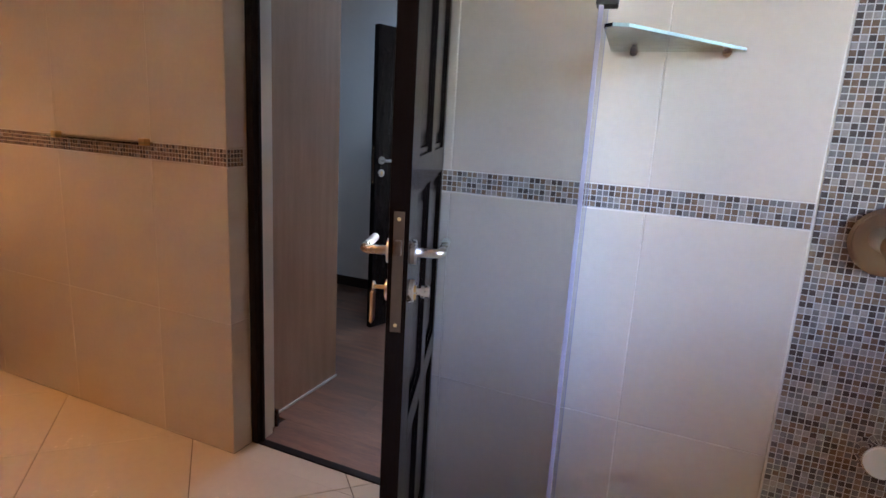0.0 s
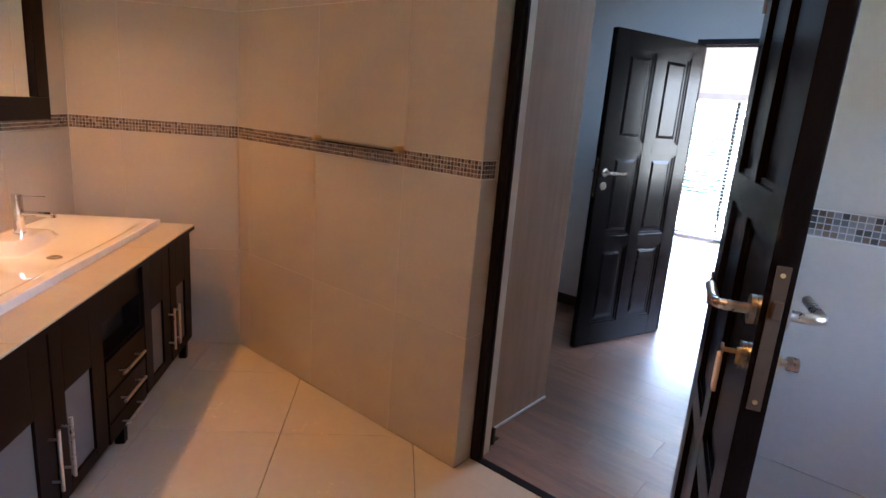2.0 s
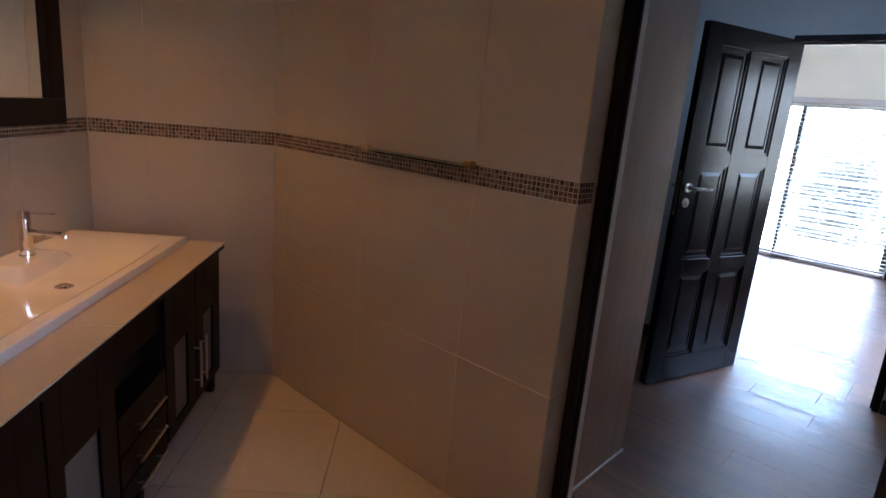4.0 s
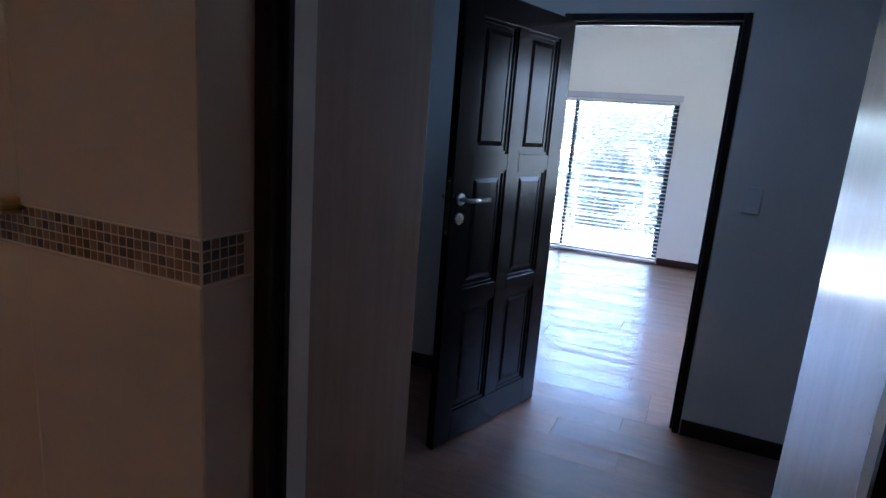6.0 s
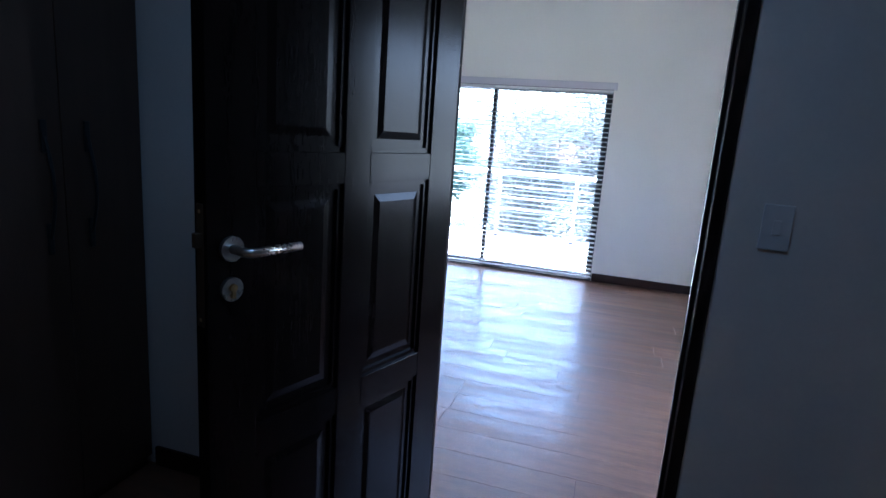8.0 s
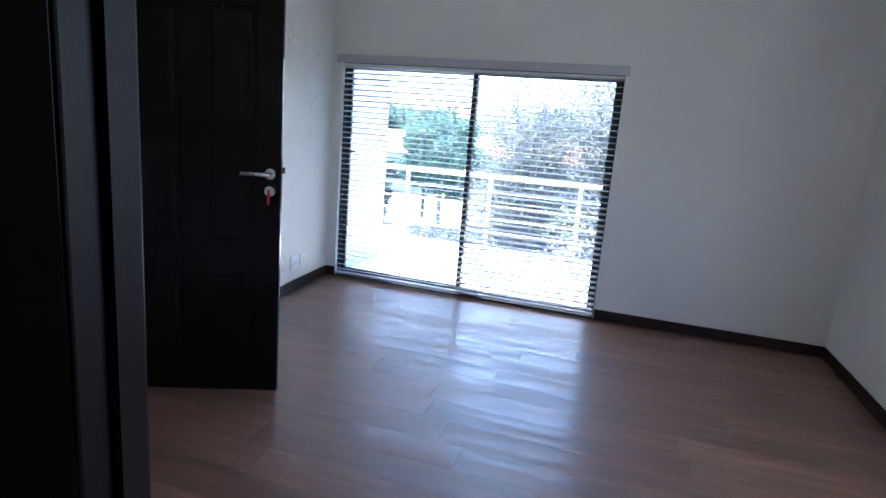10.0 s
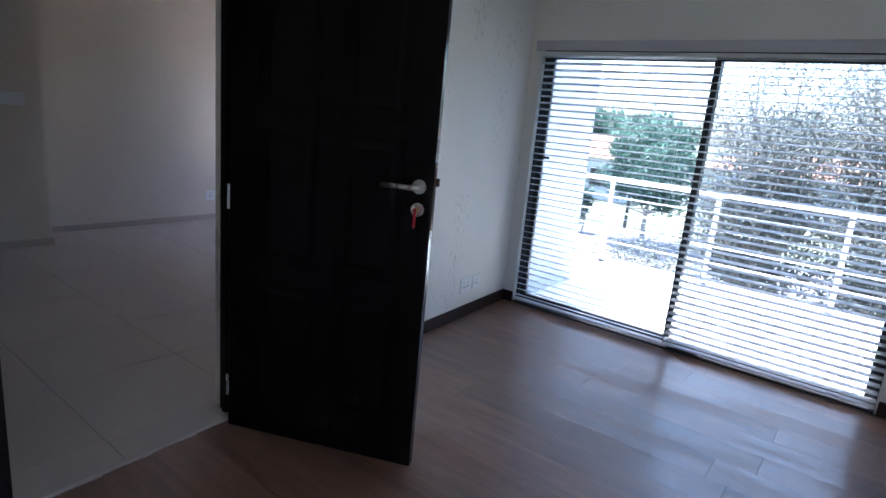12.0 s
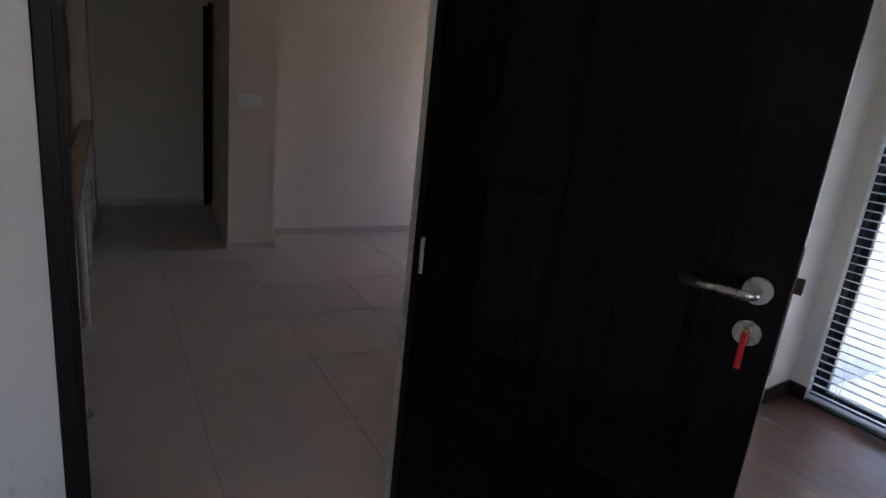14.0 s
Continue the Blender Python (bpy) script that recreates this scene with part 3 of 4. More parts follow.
for a, b in ((0.20, 0.24), (2.28, 2.32), (1.05, 1.09)):
    for y in (0.08, 0.60):
        part("foot", box(a, b, y, y + 0.04, 0, 0.10, 0.004), VANITY_WOOD, vanity)
for x0, x1, p0, p1, hx in ((0.19, 0.525, 0.295, 0.435, 0.49), (0.535, 0.868, 0.635, 0.785, 0.565), (1.272, 1.625, 1.37, 1.555, 1.592), (1.635, 1.985, 1.735, 1.92, 1.67), (1.995, 2.33, 2.09, 2.235, 2.295)):
    bm = bmesh.new()
    for b in ((x0, p0, VB - 0.012, VB + 0.006, 0.115, 0.725), (p1, x1, VB - 0.012, VB + 0.006, 0.115, 0.725),
              (p0, p1, VB - 0.012, VB + 0.006, 0.115, 0.165), (p0, p1, VB - 0.012, VB + 0.006, 0.49, 0.725)):
        bx(bm, *b, bevel=0.0015)
    dr = part("cabinet_door", bm, VANITY_WOOD, vanity)
    part("pane", box(p0, p1, VB - 0.010, VB - 0.004, 0.165, 0.49), FROST, dr, "pale frosted glass pane")
    bar_handle(dr, (hx, VB + 0.006, 0.205), (hx, VB + 0.006, 0.42), (0, 0.03, 0))
for z0, z1 in ((0.315, 0.45), (0.195, 0.305), (0.105, 0.185)):
    dw = part("drawer", box(0.88, 1.26, VB - 0.012, VB + 0.006, z0, z1, 0.0015), VANITY_WOOD, vanity)
    zh = min((z0 + z1) / 2, 0.37)
    bar_handle(dw, (0.96, VB + 0.006, zh), (1.18, VB + 0.006, zh), (0, 0.03, 0))

counter = thing("vanity_counter", M_V @ pose(0, 0, 0.735), "beige tiled counter top on the vanity", "counter")
bm = bmesh.new()
for b in ((0.165, 2.35, 0.515, 0.68), (0.165, 0.218, 0.0, 0.515), (1.842, 2.35, 0.0, 0.515)):
    bx(bm, b[0], b[1], b[2], b[3], 0.002, 0.022)
part("slab", bm, VANITY_WOOD, counter)
for k in range(4):
    x0 = 0.165 + k * 0.5465
    part("tile", box(x0, x0 + 0.5445, 0.516, 0.683, 0.0225, 0.030, 0.0015), COUNTER, counter)
for x0, x1 in ((0.165, 0.217), (1.843, 2.349)):
    part("tile", box(x0, x1, 0.0, 0.514, 0.0225, 0.030, 0.0015), COUNTER, counter)

basin = thing("wash_basin", M_V @ pose(0, 0, 0.765), "wide white ceramic double wash basin set on the counter", "basin")
bm = bmesh.new()
BX0, BX1, BY0, BY1, NX, NY = 0.215, 1.845, 0.004, 0.52, 110, 40


def sm(v):
    v = max(0.0, min(1.0, v))
    return v * v * (3 - 2 * v)


def basin_z(x, y):
    """One wide trough: long slopes run down from both ends to the drain; a raised deck carries the tap."""
    if not (0.25 < x < 1.81 and 0.02 < y < 0.475):
        return 0.030
    near = sm(min(y - 0.02, (0.475 - y) * 0.8) / 0.035)
    fall = sm((x - 0.25) / 0.50) if x < 0.87 else 0.30 + 0.70 * sm((1.30 - x) / 0.42)
    end = sm((1.81 - x) / 0.05)
    deck = 1 - (1 - sm((abs(x - 0.70) - 0.13) / 0.05)) * (1 - sm((y - 0.155) / 0.02))
    return 0.030 - 0.056 * near * fall * end * deck


grid = [[bm.verts.new((BX0 + (BX1 - BX0) * i / NX, BY0 + (BY1 - BY0) * j / NY, basin_z(BX0 + (BX1 - BX0) * i / NX, BY0 + (BY1 - BY0) * j / NY)))
         for j in range(NY + 1)] for i in range(NX + 1)]
for i in range(NX):
    for j in range(NY):
        bm.faces.new((grid[i][j], grid[i + 1][j], grid[i + 1][j + 1], grid[i][j + 1]))
rim = [grid[i][0] for i in range(NX + 1)] + [grid[NX][j] for j in range(1, NY + 1)] + [grid[i][NY] for i in range(NX - 1, -1, -1)] + [grid[0][j] for j in range(NY - 1, 0, -1)]
low = [bm.verts.new((v.co.x, v.co.y, 0.0)) for v in rim]
for k in range(len(rim)):
    j = (k + 1) % len(rim)
    bm.faces.new((rim[j], rim[k], low[k], low[j]))
basin_bowl = part("bowl", bm, CERAMIC, basin, smooth=False)
basin_bowl.data.polygons.foreach_set("use_smooth", [p.normal.z > 0.2 for p in basin_bowl.data.polygons])
bm = rod(bmesh.new(), (0.86, 0.31, -0.027), (0.86, 0.31, -0.022), 0.030, 24)
rod(bm, (0.86, 0.31, -0.022), (0.86, 0.31, -0.016), 0.018, 20)
part("drain", bm, CHROME, basin, "chrome basin drain")

tap = thing("mixer_tap", M_V @ pose(0.68, 0.085, 0.795), "tall chrome single lever mixer tap on the basin", "tap")
bm = rod(bmesh.new(), (0, 0, 0), (0, 0, 0.006), 0.028, 24)
rod(bm, (0, 0, 0.006), (0, 0, 0.155), 0.0215, 24)
part("body", bm, CHROME, tap, smooth=False)
part("spout", tube([(0, 0.015, 0.095), (0, 0.06, 0.095), (0, 0.135, 0.092), (0, 0.142, 0.089), (0, 0.144, 0.080)], 0.0115, 14), CHROME, tap)
bm = rod(bmesh.new(), (0, 0, 0.157), (0, 0, 0.178), 0.0215, 24)
rod(bm, (0, 0.015, 0.170), (0, 0.115, 0.172), 0.004, 10)
part("lever", bm, CHROME, tap)

mirror = thing("wall_mirror", M_V @ pose(0, 0.0, 1.28), "wall mirror in a wide dark wooden frame", "mirror")
MX0, MX1, MH, MF = 0.235, 1.80, 0.92, 0.105
for b in ((MX0, MX1, 0, MF), (MX0, MX1, MH - MF, MH), (MX0, MX0 + MF, MF, MH - MF), (MX1 - MF, MX1, MF, MH - MF)):
    part("frame_bar", box(b[0], b[1], 0.001, 0.032, b[2], b[3], 0.004), VANITY_WOOD, mirror)
part("mirror_glass", box(MX0 + MF, MX1 - MF, 0.002, 0.012, MF, MH - MF), MIRROR, mirror, "silvered mirror glass")

for x, y in ((-1.53, -1.05), (-0.98, -1.62), (0.94, -1.19)):
    dl = thing("downlight", pose(x, y, ZC), "round recessed warm ceiling downlight", "ceiling light", group="bathroom downlights")
    bm = bmesh.new()
    rod(bm, (0, 0, -0.008), (0, 0, -0.0005), 0.055, 28)
    part("rim", bm, CHROME, dl)

# glass shelf on the wall by the door
shelf = thing("glass_shelf", pose(-1.03, 0, 1.297), "narrow clear glass shelf on two brackets above the border", "shelf")
part("plate", box(0, 0.64, -0.095, -0.004, 0.0, 0.006, 0.002), SHELF_GLASS, shelf)
for x in (0.03, 0.585):
    bm = box(x, x + 0.035, -0.03, 0.0, -0.010, 0.020, 0.004)
    part("bracket", bm, BRASS, shelf, "brown metal bracket")

# ---- shower ----
panel = thing("shower_screen", pose(1.372, 0, 0, 0, 0, -82.4), "clear frameless fixed glass shower screen with dark clip", "shower screen")
part("pane", box(0.006, 0.3595, -0.004, 0.004, 0.012, 1.98), SHOWER_GLASS, panel).visible_shadow = False
part("edge", box(0.360, 0.363, -0.0055, 0.0055, 0.012, 1.98, 0.001), SCREEN_EDGE, panel, "polished lilac glass edge")
part("seal", box(0.001, 0.0055, -0.005, 0.005, 0.012, 1.98), SCREEN_EDGE, panel, "clear rubber seal strip")
part("clip", box(0.315, 0.368, -0.012, 0.036, 1.715, 1.76, 0.004), ALU, panel, "dark metal glass clip")
part("floor_channel", box(0.002, 0.36, -0.008, 0.008, 0.0, 0.012), CHROME, panel)
sh = thing("shower_shelf", pose(1.385, 0, 1.664), "clear glass corner shelf on chrome clips in the shower", "shelf")
part("plate", prism([(0.345, -0.002), (0.012, -0.002), (0.05, -0.385), (0.07, -0.40), (0.10, -0.39), (0.34, -0.03)], 0, 0.008), SHELF_GLASS, sh)
part("edge", prism([(0.343, -0.0285), (0.342, -0.031), (0.102, -0.392), (0.070, -0.402), (0.070, -0.400), (0.10, -0.39)], 0.0005, 0.0075), GLASS_EDGE, sh, "green glass edge")
for x in (0.075, 0.30):
    part("clip", rod(bmesh.new(), (x, 0.0, -0.004), (x, -0.035, -0.004), 0.011, 14), CHROME, sh)
valve = thing("shower_valve", pose(2.105, 0, 1.225), "round chrome shower mixer valve on mosaic", "shower valve")
bm = rod(bmesh.new(), (0, 0, 0), (0, -0.012, 0), 0.085, 40)
rod(bm, (0, -0.012, 0), (0, -0.02, 0), 0.075, 40)
part("plate", bm, CHROME, valve)
bm = rod(bmesh.new(), (0, -0.02, 0), (0, -0.075, 0), 0.032, 24)
rod(bm, (0, -0.06, 0), (0.03, -0.075, -0.07), 0.008, 12)
part("knob", bm, CHROME, valve)
jet = thing("shower_jet", pose(2.185, 0, 0.675), "round chrome and white body jet on mosaic", "shower jet")
part("rim", rod(bmesh.new(), (0, 0, 0), (0, -0.05, 0), 0.052, 32, 0.046), CHROME, jet)
part("face", rod(bmesh.new(), (0, -0.05, 0), (0, -0.056, 0), 0.042, 32), WHITE_PLASTIC, jet, "white nozzle face")

# ---- passage things ----
def bow_handle(parent, x, y, z0, z1):
    """A dark bow handle with flattened ends on a face that looks along +x."""
    pts = []
    for k in range(11):
        f = k / 10
        pts.append((x + 0.008 + 0.028 * math.sin(math.pi * f), y, z0 + (z1 - z0) * f))
    bm = tube(pts, 0.0055, 10)
    for z in (z0, z1):
        bx(bm, x, x + 0.011, y - 0.010, y + 0.010, z - 0.05, z + 0.05, 0.004)
    return part("handle", bm, ALU, parent, "dark metal bow handle")


w1 = thing("wardrobe", pose(0, 0, 0), "pale wood-grain laminate built-in wardrobe with plain end panel", "wardrobe")
part("end_panel", box(-0.092, -0.070, 0.262, 0.862, 0.0, 2.59, 0.001), LAMINATE, w1)
part("carcass", box(-1.80, -0.092, 0.262, 0.84, 0.06, 2.59), LAMINATE, w1)
part("plinth", box(-1.24, -0.092, 0.262, 0.80, 0.0, 0.06), LAMINATE, w1)
part("bead", box(-0.069, -0.060, 0.28, 0.862, 0.0, 0.012, 0.002), WHITE_PLASTIC, w1, "white sealing strip along the floor")
for k in range(2):
    x0 = -1.22 + k * 0.565
    part("wardrobe_door", box(x0, x0 + 0.56, 0.84, 0.860, 0.065, 2.585, 0.0015), LAMINATE, w1)
w2 = thing("wardrobe", pose(0, 0, 0), "wood-grain laminate wardrobe with dark bow handles along the passage", "wardrobe")
part("carcass", box(-1.815, -1.252, 0.87, 2.42, 0.05, 2.59), LAMINATE_DARK, w2)
part("plinth", box(-1.815, -1.26, 0.87, 2.42, 0.0, 0.05), LAMINATE_DARK, w2)
for y0, y1, hy in ((0.885, 1.275, 1.235), (1.279, 1.668, 1.32), (1.672, 2.102, 2.04), (2.106, 2.418, 2.19)):
    d2 = part("wardrobe_door", box(-1.252, -1.232, y0, y1, 0.055, 2.585, 0.0015), LAMINATE_DARK, w2)
    bow_handle(d2, -1.232, hy, 1.02, 1.34)
w3 = thing("wardrobe", pose(0, 0, 0), "glossy pale laminate wardrobe end panel beside the bathroom door", "wardrobe")
part("end_panel", box(0.912, 0.934, 0.302, 0.862, 0.0, 2.59, 0.001), LAMINATE, w3)
part("carcass", box(0.934, 1.99, 0.302, 0.84, 0.0, 2.59), LAMINATE, w3)
for k in range(2):
    x0 = 0.938 + k * 0.527
    part("wardrobe_door", box(x0, x0 + 0.522, 0.84, 0.860, 0.065, 2.585, 0.0015), LAMINATE, w3)


def plate_at(name, m, w, h, label, cat, rockers=1, sockets=0):
    t = thing(name, m, label, cat)
    part("cover_plate", box(-w / 2, w / 2, -0.009, 0, -h / 2, h / 2, 0.003), WHITE_PLASTIC, t)
    for k in range(rockers):
        cx = (k - (rockers - 1) / 2) * 0.026
        part("rocker", box(cx - 0.010, cx + 0.010, -0.0125, -0.009, -0.020, 0.020, 0.0015), WHITE_PLASTIC, t)
    for k in range(sockets):
        cx = (k - (sockets - 1) / 2) * w * 0.42
        # Flat black discs on the plate paint the dark of the pin holes.
        bm = bmesh.new()
        for dx, dz in ((0, 0.017), (-0.012, -0.012), (0.012, -0.012)):
            rod(bm, (cx + dx, -0.0095, dz), (cx + dx, -0.0092, dz), 0.005, 12)
        part("pin_hole", bm, BLACK, t)
    return t


plate_at("light_switch", pose(0.88, YC, 1.248), 0.075, 0.125, "white plastic light switch on the passage wall", "light switch", 1)
plate_at("wall_socket", M_W @ pose(0, 2.516, 0.24, 0, 0, 90), 0.135, 0.115, "white double wall socket low on the bedroom wall", "socket", 0, 2)
plate_at("wall_socket", M_W @ pose(0, 2.665, 0.24, 0, 0, 90), 0.105, 0.105, "white single wall socket low on the bedroom wall", "socket", 0, 1)
plate_at("light_switch", pose(-5.455, 4.386, 1.228, 0, 0, 90), 0.19, 0.10, "white multi-gang light switch on the pale pier", "light switch", 4)
plate_at("wall_socket", pose(LXF, 6.32, 0.29, 0, 0, 90), 0.11, 0.11, "white wall socket low on the lounge wall", "socket", 0, 1)
plate_at("wall_socket", pose(LXF, 6.46, 0.29, 0, 0, 90), 0.11, 0.11, "white wall socket low on the lounge wall", "socket", 0, 1)

# ---- bedroom sliding door and blinds ----
sl = thing("sliding_door", pose(0, YD + 0.042, 0), "two-panel sliding glass door in charcoal aluminium", "sliding door")
for x0, x1, z0, z1 in ((WX0, WX0 + 0.014, 0, WZ), (WX1 - 0.022, WX1, 0, WZ), (WX0, WX1, WZ - 0.04, WZ), (WX0, WX1, -0.012, 0.025)):
    part("frame_bar", box(x0, x1, 0, 0.09, z0, z1, 0.003), ALU, sl)
XM = -0.868
for x0, x1, y in ((WX0 + 0.014, XM + 0.02, 0.048), (XM - 0.02, WX1 - 0.022, 0.006)):
    bm = bmesh.new()
    for b in ((x0, x0 + 0.04, 0.027, WZ - 0.042), (x1 - 0.04, x1, 0.027, WZ - 0.042), (x0 + 0.04, x1 - 0.04, 0.027, 0.065), (x0 + 0.04, x1 - 0.04, WZ - 0.08, WZ - 0.042)):
        bx(bm, b[0], b[1], y, y + 0.034, b[2], b[3], 0.003)
    sash = part("sash", bm, ALU, sl)
    pane = part("pane", box(x0 + 0.04, x1 - 0.04, y + 0.014, y + 0.020, 0.065, WZ - 0.08), GLASS, sash)
    pane.visible_shadow = False
part("track", box(WX0, WX1, -0.044, 0.160, -0.02, 0.010, 0.003), ALU, sl, "dark floor track")
hd = box(WX1 - 0.060, WX1 - 0.030, -0.009, 0.006, 0.90, 1.10, 0.006)
part("handle", hd, ALU, sl, "dark pull handle")
part("latch", box(WX0 + 0.045, WX0 + 0.12, 0.03, 0.05, 1.16, 1.175, 0.003), ALU, sl)

pel = thing("blind_pelmet", pose(0, YD, 0), "pale grey pelmet box across the top of the blinds", "pelmet")
part("front_board", box(WX0 - 0.03, WX1 + 0.03, -0.058, -0.046, 1.932, 2.0, 0.003), PELMET_PLASTIC, pel)
part("top_board", box(WX0 - 0.03, WX1 + 0.03, -0.046, -0.001, 1.99, 2.0, 0.002), PELMET_PLASTIC, pel)
for x in (WX0 - 0.03, WX1 + 0.02):
    part("end_cap", box(x, x + 0.01, -0.046, -0.001, 1.932, 1.99, 0.002), PELMET_PLASTIC, pel)


def slat_mesh(x0, x1, tilt):
    """A shallow curved slat 50 mm deep, 2 mm thick."""
    verts, faces = [], []
    n = 4
    c, s = math.cos(radians(tilt)), math.sin(radians(tilt))
    for x in (x0, x1):
        for side in (0.0012, -0.0012):
            for k in range(n + 1):
                u = -0.025 + 0.05 * k / n
                w = 0.003 * (1 - (u / 0.025) ** 2) + side
                verts.append((x, u * c - w * s, u * s + w * c))
    m = n + 1
    for k in range(n):
        faces.append((k, k + 1, 2 * m + k + 1, 2 * m + k))
        faces.append((m + k + 1, m + k, 3 * m + k, 3 * m + k + 1))
    faces.append((0, m, 3 * m, 2 * m)[::-1])
    faces.append((n, m + n, 3 * m + n, 2 * m + n))
    for o in (0, 2 * m):
        for k in range(n):
            f = (o + k, o + m + k, o + m + k + 1, o + k + 1)
            faces.append(f if o == 0 else f[::-1])
    me = bpy.data.meshes.new("slat")
    me.from_pydata(verts, [], faces)
    me.materials.append(SLAT_WHITE)
    return me


def blind(x0, x1, tilt, label):
    b = thing("venetian_blind", pose(0, YD + 0.004, 0), label, "blind", group="blinds at the sliding door")
    part("head_rail", box(x0, x1, -0.025, 0.025, 1.905, 1.93, 0.002), WHITE_PLASTIC, b)
    part("bottom_rail", box(x0, x1, -0.025, 0.025, 0.032, 0.046, 0.003), SLAT_WHITE, b)
    me = slat_mesh(x0, x1, tilt)
    count = 40
    for k in range(count):
        piece("slat", me, b, pose(0, 0, 0.072 + k * 1.825 / (count - 1)))
    for x in (x0 + 0.14, (x0 + x1) / 2, x1 - 0.14):
        bm = bmesh.new()
        for y in (-0.026, 0.026):
            rod(bm, (x, y, 0.046), (x, y, 1.905), 0.0009, 5)
        part("ladder_cord", bm, SLAT_WHITE, b)
    return b


blind(WX0 + 0.004, XM - 0.004, -11, "white venetian blind with open slats, lowered to the floor")
blind(XM + 0.004, WX1 - 0.004, 8, "white venetian blind with open slats tilted the other way")

# ---- lounge things ----
cd = thing("corridor_door", pose(LXC, 4.275, 0.014), "dark wooden door seen edge-on at the corridor end", "door")
part("leaf", box(0.002, 0.05, 0.0, 0.045, 0.006, 2.02, 0.003), DOOR_WOOD, cd)
part("frame_bar", box(0.002, 0.035, 0.046, 0.092, 0, 2.06, 0.003), FRAME_WOOD, cd)

bal = thing("stair_balustrade", pose(0, 3.262, 0.014), "stainless steel stair balustrade with wooden handrail", "railing")
for x in (-3.13, -4.045, -4.963, -5.88):
    bm = rod(bmesh.new(), (x, 0, 0.004), (x, 0, 0.86), 0.021, 16)
    rod(bm, (x, 0, 0.0), (x, 0, 0.006), 0.045, 20)
    part("post", bm, STEEL, bal)
for z in (0.2, 0.36, 0.52, 0.68):
    part("rail", rod(bmesh.new(), (-6.36, -0.035, z), (-2.3, -0.035, z), 0.006, 10), STEEL, bal)
part("handrail", box(-6.365, -2.275, -0.045, 0.035, 0.86, 0.905, 0.008), LAMINATE, bal, "pale wooden handrail")

# ---- balcony and outside ----
tagged(part("balcony_floor", prism([(-2.31, YD + 0.225), (4.5, YD + 0.225), (4.5, 9.3), (-4.5, 9.3), (-4.5, 7.21), (-2.31, 7.21)], -0.20, -0.05), BALCONY_TILE), "sunlit pale tiled balcony floor", "balcony", kind="structure")
# This wall's shade is carried by its grey-blue base colour.
wall("wall_balcony_side", "white side wall of the balcony with shade toned into its paint", SHADE_TONED_WHITE, [(-2.45, -2.17, 7.21, 8.02, -0.05, 2.9), (-2.30, -2.17, YD + 0.225, 7.21, -0.05, 2.9)])
rl = thing("balcony_railing", pose(0, 9.07, -0.05), "white metal balcony railing with horizontal rails", "railing")
for x in (-3.415, -2.30, -1.185, -0.07, 1.045, 2.16, 3.275):
    bm = rod(bmesh.new(), (x, 0, 0.004), (x, 0, 0.92), 0.022, 14)
    part("post", bm, WHITE_METAL, rl)
    part("post_foot", rod(bmesh.new(), (x, 0, 0), (x, 0, 0.02), 0.04, 16), ALU, rl, "dark post foot")
part("top_rail", rod(bmesh.new(), (-4.4, 0, 0.945), (4.4, 0, 0.945), 0.028, 14), WHITE_METAL, rl)
for z in (0.24, 0.41, 0.58, 0.75):
    part("rail", rod(bmesh.new(), (-4.4, 0, z), (4.4, 0, z), 0.007, 10), WHITE_METAL, rl)

GZ = -3.2
bm = bmesh.new()
bmesh.ops.create_circle(bm, cap_ends=True, segments=64, radius=600, matrix=Matrix.Translation((0, 0, GZ)))
tagged(part("ground", bm, GRASS), "dry green grass around the house", "ground", kind="structure")
tagged(part("road", box(-120, 120, 22.0, 29.0, GZ - 0.1, GZ + 0.02), ASPHALT), "grey asphalt street beyond the garden", "road", kind="structure")
tagged(part("pavement", box(-120, 120, 20.0, 22.0, GZ - 0.1, GZ + 0.14), PAVING), "pale paved pavement along the street", "pavement", kind="structure")
tagged(part("yard", box(-30, 30, 6.9, 13.0, GZ - 0.1, GZ + 0.03), PAVING), "pale paved yard below the balcony", "pavement", kind="structure")
gw = thing("garden_wall", pose(0, 18.6, GZ), "low grey painted garden wall along the street", "garden wall")
part("wall_body", box(-40, 40, 0, 0.22, 0, 0.9), GARDEN_PAINT, gw)
part("coping", box(-40, 40, -0.04, 0.26, 0.9, 0.97, 0.01), PAVING, gw)


